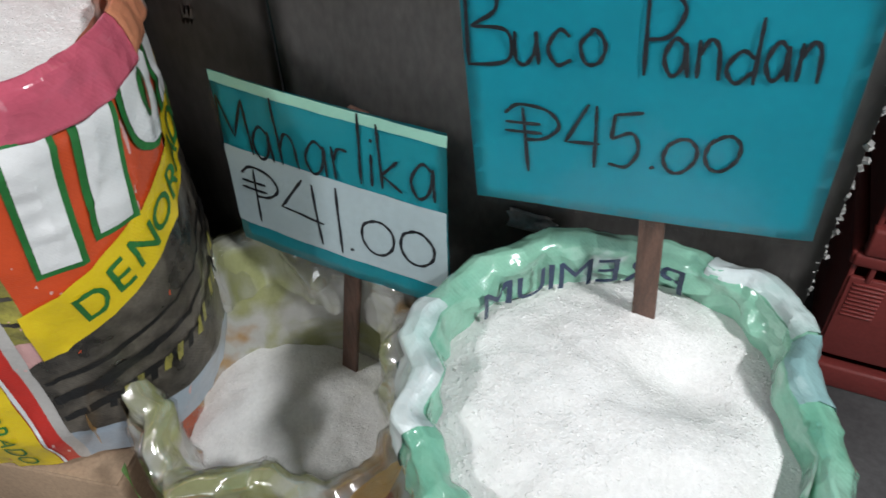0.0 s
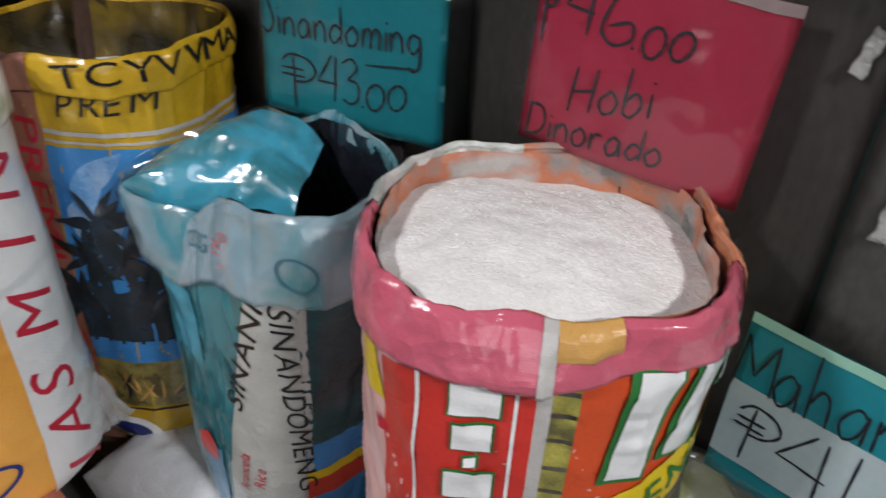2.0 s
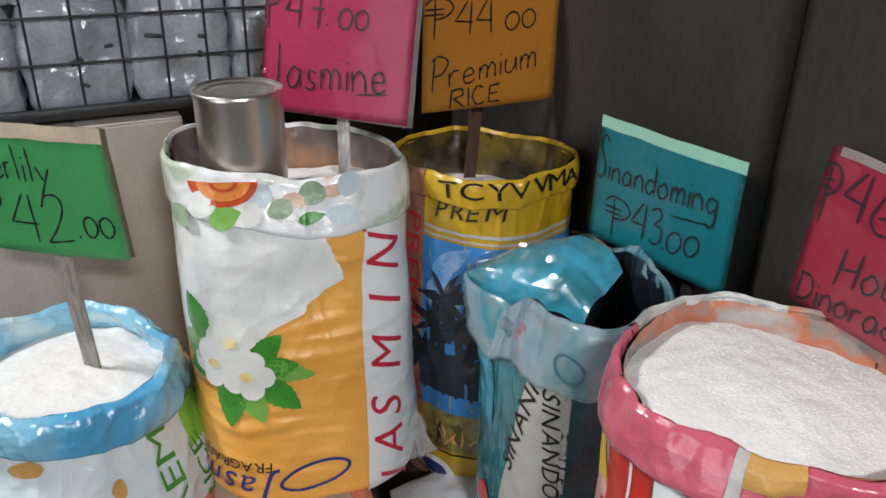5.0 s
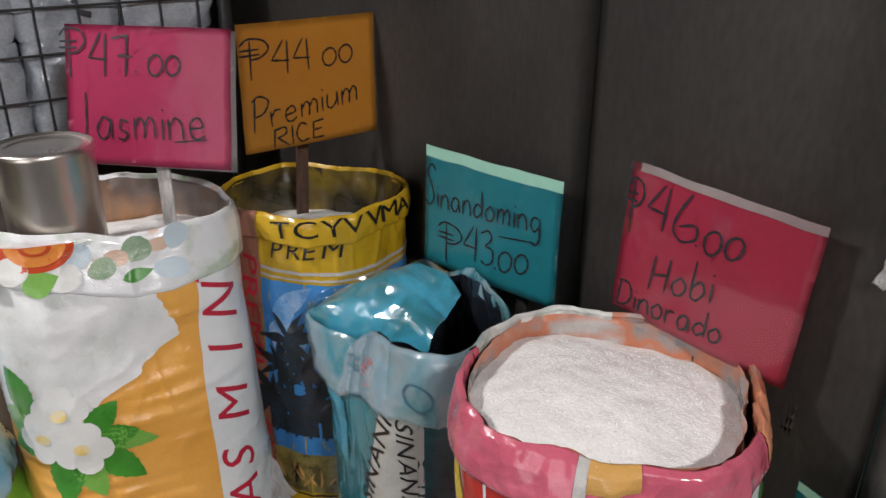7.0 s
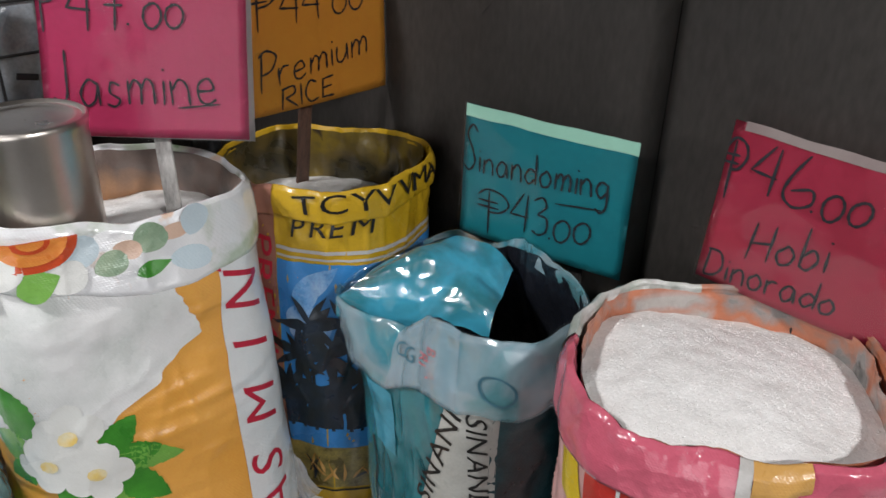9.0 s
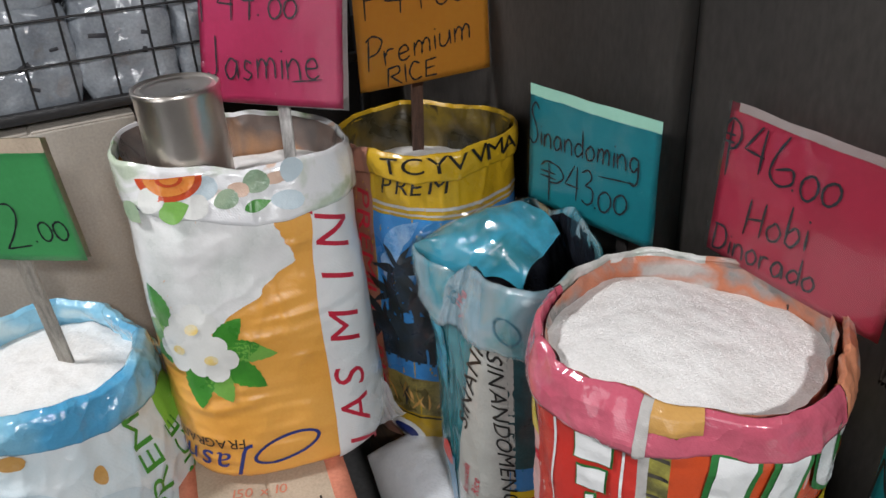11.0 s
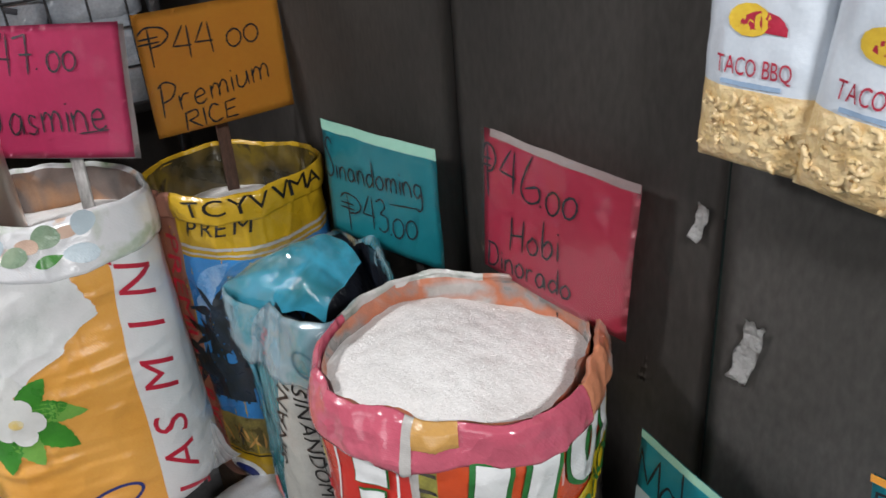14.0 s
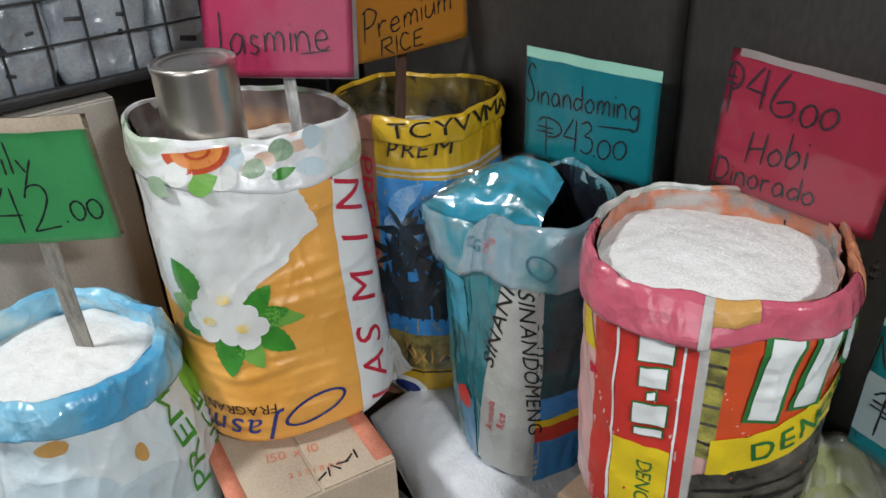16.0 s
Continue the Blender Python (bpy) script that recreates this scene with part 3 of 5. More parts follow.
# ---- the place ----
def wall(name, x0, x1, y0, y1, z0, z1, mat, label, bevel=0.003):
    ob = part(name, box_bm(pose((x0 + x1) / 2, (y0 + y1) / 2, (z0 + z1) / 2), x1 - x0, y1 - y0, z1 - z0, bevel, 1), mat, None, label, False)
    return tagged(ob, category="wall", kind="structure")


floor = part("floor", box_bm(pose(0.3, 0.1, -0.05), 5.4, 5.6, 0.1), CONCRETE, None, "worn grey concrete shop floor", False)
tagged(floor, category="floor", kind="structure")
ceiling = part("ceiling", box_bm(pose(0.3, 0.1, 2.55), 5.4, 5.6, 0.1), PLASTER, None, "plain pale ceiling", False)
tagged(ceiling, category="ceiling", kind="structure")
# the dark partition behind the sacks: three upright sheets with narrow joints
partition = thing("wall_partition", "dark grey painted sheet partition with narrow upright joints", "wall", (0, 1.006, 0), kind="structure")
for x0, x1 in ((-1.40, -0.2655), (-0.2643, 0.1612), (0.1650, 0.716)):
    def sheet_point(s, t, x0=x0, x1=x1):
        x, z = x0 + (x1 - x0) * s, 2.5 * t
        return (x, 1.0 + 0.0022 * noise.noise(Vector((x * 5, z * 3, 2))), z)
    bm = grid_bm(sheet_point, 30, 60)
    bmesh.ops.solidify(bm, geom=bm.faces[:], thickness=-0.012)
    part("panel", bm, WALL_PALE if x0 > 0 else WALL, partition)
part("backing_strip", box_bm(pose(-0.265, 1.016, 1.25), 0.05, 0.008, 2.5), DARK, partition)
part("sealant_line", box_bm(pose(0.163, 1.006, 1.25), 0.0036, 0.006, 2.5), GREEN_LINE, partition, "dark green sealant in the joint")
# the flaked right edge of the partition
rnd = random.Random(5)
bm = bmesh.new()
for i in range(150):
    z = i * 0.0085 + rnd.uniform(-0.002, 0.002)
    box_bm(pose(0.716 + rnd.uniform(-0.002, 0.002), 1.004 + rnd.uniform(-0.004, 0.004), z, rnd.uniform(0, 90), rnd.uniform(-30, 30), rnd.uniform(0, 90)),
           rnd.uniform(0.002, 0.006), rnd.uniform(0.002, 0.005), rnd.uniform(0.004, 0.011), bm=bm)
part("flaked_edge", bm, TORN, partition, "chipped white paint along the edge", False)
wall("wall_north", -2.35, 3.0, 2.75, 2.9, 0, 2.5, PLASTER, "plain plaster wall behind the partition")
wall("wall_west", -1.62, -1.5, -2.7, 2.75, 0, 2.5, DARK, "dark board wall behind the wire rack")
wall("wall_east", 2.85, 3.0, -2.7, 2.75, 0, 2.5, PLASTER, "plain plaster side wall")
wall("wall_south_1", -1.5, -0.1, -2.7, -2.55, 0, 2.5, PLASTER, "plain plaster wall beside the shop door")
wall("wall_south_2", 1.9, 2.85, -2.7, -2.55, 0, 2.5, PLASTER, "plain plaster wall beside the shop door")
wall("wall_south_3", -0.1, 1.9, -2.7, -2.55, 2.3, 2.5, PLASTER, "plain lintel over the shop door")


# ---- sacks ----
HOBI_PINK = film("pink_cuff_film", (0.62, 0.13, 0.19), second=(0.50, 0.09, 0.14), bump=0.10, rough=0.14, coat=1.0, crease=0.6)
HOBI_BODY = film("pale_pink_film", (0.72, 0.42, 0.40))
HOBI_LINING = film("orange_grey_lining", (0.45, 0.24, 0.18), stops=((0.06, 0.06, 0.055), (0.26, 0.25, 0.24), (0.48, 0.17, 0.09), (0.40, 0.37, 0.35), (0.10, 0.10, 0.09)), scale=8, crease=0.5)
JAS_BODY = film("orange_film", (0.86, 0.42, 0.085), second=(0.79, 0.36, 0.06), rough=0.34, coat=0.45, bump=0.08, ripple=0.8)
JAS_CUFF = film("white_printed_cuff", (0.80, 0.80, 0.80), stops=((0.22, 0.36, 0.18), (0.52, 0.60, 0.48), (0.82, 0.83, 0.84), (0.80, 0.81, 0.83), (0.78, 0.58, 0.46)), scale=10, rough=0.22, coat=0.7)
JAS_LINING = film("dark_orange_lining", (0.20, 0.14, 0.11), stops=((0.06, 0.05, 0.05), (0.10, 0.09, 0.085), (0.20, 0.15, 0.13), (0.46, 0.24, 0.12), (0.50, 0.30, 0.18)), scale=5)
PRE_BODY = film("yellow_film", (0.58, 0.36, 0.018), second=(0.44, 0.27, 0.012))
# yellow and black print, darkened to put the mouth's shade into the colour
PRE_LINING = film("shaded_yellow_lining", (0.12, 0.08, 0.02), stops=((0.02, 0.018, 0.012), (0.04, 0.033, 0.015), (0.10, 0.07, 0.02), (0.16, 0.11, 0.015), (0.03, 0.02, 0.015)), scale=9)
SIN_BODY = film("teal_film", (0.02, 0.19, 0.23), stops=((0.010, 0.04, 0.05), (0.015, 0.11, 0.13), (0.02, 0.19, 0.23), (0.012, 0.08, 0.10), (0.02, 0.26, 0.40)), scale=4, bump=0.05, rough=0.22, coat=0.8, crease=0.18)
SIN_CUFF = film("clear_printed_cuff", (0.36, 0.50, 0.55), stops=((0.06, 0.24, 0.28), (0.16, 0.44, 0.50), (0.42, 0.58, 0.66), (0.10, 0.42, 0.54), (0.38, 0.54, 0.58), (0.52, 0.46, 0.30)), scale=6, bump=0.04, rough=0.12, coat=0.7, crease=0.4, alpha=0.55)
SIN_FLAP = film("bright_teal_film", (0.05, 0.34, 0.48), stops=((0.02, 0.12, 0.15), (0.03, 0.24, 0.32), (0.05, 0.36, 0.52), (0.03, 0.22, 0.28), (0.36, 0.32, 0.22)), scale=6, bump=0.10, rough=0.2, coat=1.0, crease=0.35, weave=0.12)
# near black all over: the shade of the empty mouth is in the colour
SIN_SHADE = film("shade_black_lining", (0.012, 0.014, 0.02), bump=0.3)
BUC_CUFF = film("green_cuff_film", (0.28, 0.54, 0.40), stops=((0.07, 0.28, 0.20), (0.16, 0.42, 0.30), (0.24, 0.50, 0.37), (0.28, 0.53, 0.41), (0.56, 0.67, 0.66)), scale=7, bump=0.08, rough=0.11, coat=1.0, crease=0.7)
BUC_BODY = film("white_green_film", (0.62, 0.68, 0.66), second=(0.40, 0.55, 0.48))
MAH_CUFF = film("clear_olive_cuff", (0.40, 0.40, 0.28), stops=((0.30, 0.16, 0.05), (0.46, 0.48, 0.18), (0.62, 0.63, 0.54), (0.44, 0.46, 0.22), (0.66, 0.66, 0.62), (0.56, 0.36, 0.18), (0.50, 0.12, 0.06)), scale=4.5, bump=0.05, rough=0.10, coat=1.0, crease=0.5, alpha=0.70)
MAH_BODY = film("olive_film", (0.20, 0.14, 0.07), second=(0.12, 0.07, 0.04), vary=0.2)
LIL_CUFF = film("sky_blue_cuff", (0.30, 0.54, 0.70), stops=((0.03, 0.20, 0.44), (0.08, 0.36, 0.62), (0.24, 0.54, 0.72), (0.52, 0.70, 0.76)), scale=4.5, bump=0.10, rough=0.16, coat=0.9, crease=0.75)
LIL_BODY = film("white_film", (0.76, 0.82, 0.84), second=(0.58, 0.72, 0.78), crease=0.3)
LIL_GREEN = film("lime_green_film", (0.25, 0.62, 0.08))

GREY_FILM = film("pale_grey_film", (0.50, 0.48, 0.46))
AMBER_FILM = film("amber_film", (0.62, 0.34, 0.10), crease=0.3)
PALE_FILM = film("whitish_leaf_film", (0.60, 0.60, 0.58), second=(0.30, 0.36, 0.30), scale=26, crease=0.6)
CORAL_FILM = film("coral_film", (0.66, 0.26, 0.14), crease=0.3)
RED_FILM = film("red_film", (0.60, 0.035, 0.025))
ORANGE_RED = film("orange_red_film", (0.66, 0.08, 0.02))
YELLOW_FILM = film("bright_yellow_film", (0.80, 0.58, 0.015))
GREEN_INK = material("dark_green_ink", (0.025, 0.17, 0.04), rough=0.35)
WHITE_INK = film("white_film_print", (0.80, 0.81, 0.81), ripple=0.6)
BLACK_INK = material("black_print", (0.015, 0.015, 0.015), rough=0.35)
RED_INK = material("crimson_print", (0.58, 0.02, 0.05), rough=0.35)
BLUE_INK = material("navy_print", (0.02, 0.04, 0.22), rough=0.35)
FADED_BLUE = material("faded_teal_print", (0.05, 0.16, 0.22), rough=0.3)
FADED_RED = material("faded_red_print", (0.50, 0.14, 0.16), rough=0.3)
FADED_NAVY = material("dark_grey_blue_print", (0.03, 0.05, 0.10), rough=0.3)
STALKS = film("olive_stalk_picture", (0.42, 0.38, 0.08), second=(0.12, 0.11, 0.04), scale=30, vary=0.2)
DUSK = film("dark_field_picture", (0.12, 0.105, 0.085), second=(0.012, 0.011, 0.010), scale=24, vary=0.2)
SKY_FILM = film("blue_sky_picture", (0.04, 0.26, 0.62), second=(0.03, 0.20, 0.52))
CLOUD = film("white_cloud_picture", (0.34, 0.52, 0.76), second=(0.10, 0.32, 0.66), scale=26, vary=0.2)
PALM = film("dark_palm_picture", (0.012, 0.016, 0.016), second=(0.02, 0.035, 0.06), scale=22)
FIELD = film("dry_field_picture", (0.30, 0.24, 0.07), second=(0.10, 0.08, 0.03), scale=40, vary=0.25)
CLOUD_PALE = film("pale_blue_petal_print", (0.60, 0.72, 0.78))
PALE_LEAF = film("pale_leaf_print", (0.34, 0.44, 0.30), second=(0.24, 0.36, 0.24), scale=30)
PALE_CORAL = film("pale_coral_print", (0.72, 0.50, 0.38))
LEAF = film("leaf_green_print", (0.06, 0.32, 0.03), second=(0.03, 0.20, 0.02), scale=20)
LEAF_LIGHT = film("light_leaf_print", (0.20, 0.46, 0.08), second=(0.12, 0.36, 0.05), scale=20)
FRUIT = film("orange_fruit_print", (0.80, 0.30, 0.05), second=(0.74, 0.20, 0.04), scale=40)
PETAL_HEART = film("yellow_flower_heart", (0.80, 0.58, 0.16), second=(0.82, 0.74, 0.50), scale=60)
PETAL = film("white_petal_print", (0.82, 0.83, 0.80))
SMOKE = film("grey_white_picture", (0.82, 0.825, 0.82), second=(0.66, 0.69, 0.67), scale=16, vary=0.10)
PALE_FILM_GREEN = film("pale_translucent_film", (0.60, 0.68, 0.68), second=(0.42, 0.58, 0.55), scale=22, crease=0.6)
TEAL_FILM = film("grey_teal_film", (0.26, 0.44, 0.44), second=(0.16, 0.32, 0.34), crease=0.6)
STRIP_GREY = film("pale_grey_strip", (0.46, 0.47, 0.44), crease=0.2)

hobi = Sack("rice_sack", "red and pink rice sack with rolled cuff, full of rice", (-0.061, 0.820), 0.336, 0.793, (0.159, 0.146), 30, 2.7,
            rim_wave=(0.001, 115), seed=1, rough_rim=0.008, kink=0.009, widths=((0, 0.93), (0.15, 1.02), (0.6, 1.035), (0.86, 1.045), (1, 0.985)))
hobi.body(HOBI_BODY)


def hobi_cuff(deg):
    """The cuff is turned down less towards its right."""
    return 1 - 0.34 * max(0.0, math.cos(radians(deg - 25)))


for tint, tall, says, deg0, deg1, title, lift in ((HOBI_PINK, 0.058, "rolled glossy pink cuff", -152, 12.5, "rolled_cuff", 0.0), (GREY_FILM, 0.059, "pale grey seam", -63, -58.5, "seam_strip", 0.0012),
                                                  (AMBER_FILM, 0.030, "amber printed patch", -58.5, -40, "print_patch", 0.0012), (PALE_FILM, 0.050, "whitish printed part", 128, 208, "print_patch", 0.0014),
                                                  (CORAL_FILM, 0.050, "coral printed part", 12, 40, "print_patch", 0.0014), (HOBI_LINING, 0.050, "grey and orange printed part", 40, 128, "print_patch", 0.0014)):
    hobi.cuff(tint, tall, 0.009, says, deg0=deg0, deg1=deg1, name=title, extra=lift, crumple=0.0065, tall=hobi_cuff, inner=0.026)
hobi.lining(HOBI_LINING, 0.74)
hobi.rice(0.764, 0.020, slope=(-0.02, -0.05), grains=2600, lump=0.004)

jas = Sack("rice_sack", "orange and white flowered rice sack standing upside down", (-0.778, 0.515), 0.325, 0.872, (0.185, 0.115), 76.6, 2.9,
           widths=((0, 0.97), (0.05, 1.02), (0.6, 1.0), (1, 0.97)), depths=((0, 1.78), (0.05, 1.88), (0.45, 1.60), (0.75, 1.28), (1, 1.0)),
           rim_wave=(0.014, 230), seed=2, wrinkle=0.0032, lean=(-0.006, -0.010))
jas.body(JAS_BODY)
jas.cuff(JAS_CUFF, 0.075, 0.0075, "white cuff with fruit and flower print", crumple=0.003)
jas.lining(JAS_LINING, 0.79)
jas.rice(0.797, 0.012, grains=1500, dip=(-0.705, 0.405, -0.022, 0.045))

pre = Sack("rice_sack", "yellow and blue premium rice sack with palm tree picture", (-0.738, 0.838), 0.18, 0.835, (0.158, 0.136), 20, 2.5,
           rim_wave=(0.009, 25), seed=3, rough_rim=0.006)
pre.body(PRE_BODY)
pre.cuff(PRE_BODY, 0.042, 0.006, "rolled yellow cuff with black print", inner=0.010, crumple=0.003)
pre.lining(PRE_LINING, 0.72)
pre.rice(0.742, 0.010, grains=1500)

sin_ = Sack("rice_sack", "teal rice sack with loosely folded clear top, nearly empty", (-0.420, 0.828), 0.205, 0.742, (0.166, 0.128), -12, 2.9, widths=((0, 0.74), (0.3, 0.86), (0.7, 0.97), (1, 1.13)), depths=((0, 0.92), (0.3, 1.0), (0.72, 0.96), (1, 0.70)),
            rim_wave=(0.046, 28), seed=4, wrinkle=0.005, ears=((213, 26, 0.060), (150, 26, 0.012)), rough_rim=0.012, kink=0.010)
sin_.body(SIN_BODY)
sin_.cuff(SIN_CUFF, 0.100, 0.009, "clear crumpled cuff", crumple=0.007)
sin_.lining(SIN_SHADE, 0.44)
sin_.rice(0.45, 0.0, grains=0)


def flap_point(s, t):
    """The back of the bag, sunk forward over its mouth."""
    low = Vector((-0.580, 0.722, 0.688)).lerp(Vector((-0.362, 0.795, 0.742)), s)
    low.y -= 0.012 * math.sin(math.pi * s)
    low.z -= 0.012 * math.sin(math.pi * s)
    high = Vector((-0.582, 0.728, 0.692)).lerp(Vector((-0.400, 0.892, 0.772)), s)
    high += Vector((-0.030, 0.045, 0.022)) * math.sin(math.pi * s)
    p = low.lerp(high, t)
    p += Vector((0.0, -0.012, 0.022)) * math.sin(math.pi * t) * math.sin(math.pi * min(1, s * 1.1)) ** 0.7
    p.z -= 0.022 * max(0.0, 1 - t / 0.16) ** 2 + 0.030 * max(0.0, (s - 0.82) / 0.18) ** 2
    p.z += 0.014 * (abs(noise.noise(Vector((s * 2.2, t * 2.0, 3)))) - 0.2) + 0.003 * noise.noise(Vector((s * 7, t * 5, 1)))
    return p


part("inner_flap", grid_bm(flap_point, 40, 40), SIN_FLAP, sin_.root, "loose bright teal flap over the mouth")


def clear_top_point(s, t):
    """Clear stiff film standing over the flap, folded to a ridge."""
    p = flap_point(min(1.0, s * 1.02), t)
    ridge = max(0.0, 1 - abs(t - 0.72) / 0.34) * math.sin(math.pi * min(1.0, s)) ** 0.6
    p += Vector((0.004, -0.004, 0.006 + 0.020 * ridge))
    p.z += 0.006 * sin_.fold(s * 300, 9, 11) * math.sin(math.pi * t) + 0.004 * sin_.fold(t * 300 + s * 80, 7, 12)
    return p


CLEAR_TOP = clear_film("clear_bag_top", 0.11, 0.7)
part("clear_top", grid_bm(clear_top_point, 48, 40), CLEAR_TOP, sin_.root, "clear stiff film over the mouth")
LABEL_FILM = film("bluish_white_label", (0.56, 0.66, 0.74), second=(0.36, 0.52, 0.60), scale=9, bump=0.04, rough=0.12, coat=1.0, crease=0.3, alpha=0.42)
sin_.cuff(LABEL_FILM, 0.098, 0.009, "bluish white printed part", crumple=0.007, deg0=-108, deg1=-56, name="print_patch", extra=0.0012)
sin_.cuff(clear_film("clear_cuff_film", 0.06, 0.7), 0.099, 0.009, "clear glossy film", crumple=0.009, name="clear_cuff", extra=0.0026)

buco = Sack("rice_sack", "green and white rice sack with thick rim, full of rice", (0.545, 0.795), 0.0, 0.555, (0.163, 0.163), 20, 2.4,
            seed=5, rim_wave=(0.012, 90), widths=((0, 0.86), (0.12, 1.03), (0.6, 1.05), (1, 0.99)))
buco.body(BUC_BODY)
buco.cuff(BUC_CUFF, 0.055, 0.014, "rolled green plastic rim", crumple=0.017, inner=0.035, lip=0.022)
buco.cuff(PALE_FILM_GREEN, 0.052, 0.014, "whitish printed part", crumple=0.017, inner=0.035, lip=0.022, deg0=28, deg1=66, name="print_patch", extra=0.0014)
buco.cuff(PALE_FILM_GREEN, 0.054, 0.014, "whitish printed part", crumple=0.017, inner=0.035, lip=0.022, deg0=168, deg1=212, name="print_patch", extra=0.0014)
buco.cuff(TEAL_FILM, 0.050, 0.014, "grey teal printed part", crumple=0.017, inner=0.035, lip=0.022, deg0=4, deg1=27, name="print_patch", extra=0.0014)
buco.lining(BUC_CUFF, 0.48)
buco.rice(0.512, 0.025, grains=5000, dip=(0.605, 0.825, 0.026, 0.030))

mah = Sack("rice_sack", "olive clear plastic rice sack with crumpled rim, half full", (0.205, 0.82), 0.0, 0.440, (0.135, 0.140), 10, 2.6,
           rim_wave=(0.030, 120), seed=6, wrinkle=0.006, rough_rim=0.026, kink=0.014, ears=((128, 16, 0.030), (205, 22, 0.022)))
mah.body(MAH_BODY)
mah.cuff(MAH_CUFF, 0.075, 0.012, "crumpled clear olive rim", crumple=0.022, inner=0.07, lip=0.028)
MAH_SHINE = clear_film("clear_bag_shine", 0.22, 0.7)
mah.cuff(MAH_SHINE, 0.074, 0.014, "clear glossy film", crumple=0.026, inner=0.07, lip=0.030, name="clear_cuff", extra=0.002)
mah.lining(MAH_CUFF, 0.26)
mah.rice(0.290, 0.004, slope=(-0.12, 0.0), grains=2200)

lily = Sack("rice_sack", "white and blue rice sack with sky blue rolled rim", (-0.815, 0.135), 0.0, 0.57, (0.155, 0.150), 20, 2.3, seed=7,
            widths=((0, 1.2), (0.3, 1.42), (0.65, 1.32), (0.88, 1.08), (1, 1.0)),
            rim_wave=(0.008, 180))
lily.body(LIL_BODY)
lily.cuff(LIL_CUFF, 0.06, 0.012, "rolled sky blue rim", crumple=0.007, lip=0.018, inner=0.03)
lily.lining(LIL_CUFF, 0.48)
lily.rice(0.525, 0.02, grains=2200)


# ---- prints on the sacks ----
def outlined(sack, bm_pts, deg, z, fill, line, grow, rot=0.0, off=0.0042):
    """A plain shape with a coloured outline."""
    cx = sum(p[0] for p in bm_pts) / len(bm_pts)
    cy = sum(p[1] for p in bm_pts) / len(bm_pts)
    sack.draw("shape_outline", slab_bm([(x + math.copysign(grow, x - cx), y + math.copysign(grow, y - cy)) for x, y in bm_pts]), deg, z, line, rot, off)
    sack.draw("logo_shape", slab_bm(bm_pts), deg, z, fill, rot, off + 0.0014)


# red sack
hobi.band("red_panel", -110, -62, 0.345, 0.752, RED_FILM)
hobi.band("white_line", -97.8, -96.6, 0.345, 0.745, WHITE_INK, 0.0022)
hobi.band("white_line", -68.6, -67.4, 0.345, 0.745, WHITE_INK, 0.0022)
for z, h, w in ((0.706, 0.044, 0.040), (0.661, 0.032, 0.032), (0.632, 0.014, 0.010), (0.601, 0.036, 0.040), (0.570, 0.014, 0.034)):
    outlined(hobi, [(-w / 2, -h / 2), (w / 2, -h / 2 + 0.004), (w / 2, h / 2 + 0.002), (-w / 2, h / 2 - 0.003)], -80, z, WHITE_INK, GREEN_INK, 0.0022)
hobi.band("yellow_label", -96.2, -69, 0.345, 0.545, YELLOW_FILM, 0.0024)
hobi.words("DENORADO", 0.030, -80, 0.435, GREEN_INK, rot=-90, off=0.0036, wide=1.0)
hobi.band("grey_seam", -62, -57.5, 0.345, 0.752, GREY_FILM)
hobi.band("stalk_picture", -57.5, -49.5, 0.545, 0.752, STALKS)
for z in (0.57, 0.602, 0.633, 0.668, 0.698, 0.722):
    hobi.band("shadow_line", -57.3, -49.7, z, z + 0.005, DUSK, 0.0022, slant=-0.3)
hobi.band("orange_red_field", -49.5, 62, 0.52, 0.778, ORANGE_RED)


def climb(deg):
    """How far the slanting print has risen at that angle."""
    return 0.0013 * (deg + 51.5) - 0.0000040 * max(0.0, deg + 10) ** 2


hobi.patch("yellow_band", lambda s, t: (-51.5 + 113 * s, 0.518 + climb(-51.5 + 113 * s) + 0.062 * t), YELLOW_FILM, 0.0036, 40, 6)
for n, ch in enumerate("DENORADO"):
    hobi.words(ch, 0.046, -30 + n * 10.4, 0.549 + climb(-30 + n * 10.4), GREEN_INK, rot=20 - n * 1.5, off=0.0050, shear=0.15, bold=0.008)
hobi.patch("dark_field_picture", lambda s, t: (-57.5 + 120 * s, 0.405 + (0.114 + climb(-57.5 + 120 * s)) * t), DUSK, 0.0026, 44, 14)
for z, hgt in ((0.455, 0.010), (0.430, 0.007), (0.485, 0.005)):
    hobi.patch("black_stripe", lambda s, t, z=z, hgt=hgt: (-56 + 110 * s, z + 0.6 * climb(-56 + 110 * s) + hgt * t * (1 + 0.5 * math.sin(9 * s))), BLACK_INK, 0.0038, 40, 3)
for n in range(16):
    hobi.band("stalk_mark", -40 + n * 5.2, -37.6 + n * 5.2, 0.425 + 0.5 * climb(-40 + n * 5.2), 0.444 + 0.5 * climb(-40 + n * 5.2), STALKS if n % 3 else BLACK_INK, 0.0042, slant=2)
hobi.band("pale_blue_foot", -57.5, 70, 0.345, 0.408, film("pale_blue_film", (0.38, 0.46, 0.54)), 0.0012)
for d0, lean, w, h in ((-31, 0.006, 0.032, 0.124), (-12.5, 0.006, 0.032, 0.110), (34, 0.004, 0.026, 0.070)):
    outlined(hobi, [(-w / 2 - lean, -h / 2), (w / 2 - lean, -h / 2), (w / 2 + lean, h / 2), (-w / 2 + lean, h / 2)], d0, 0.750 - h / 2, WHITE_INK, GREEN_INK, 0.0060)
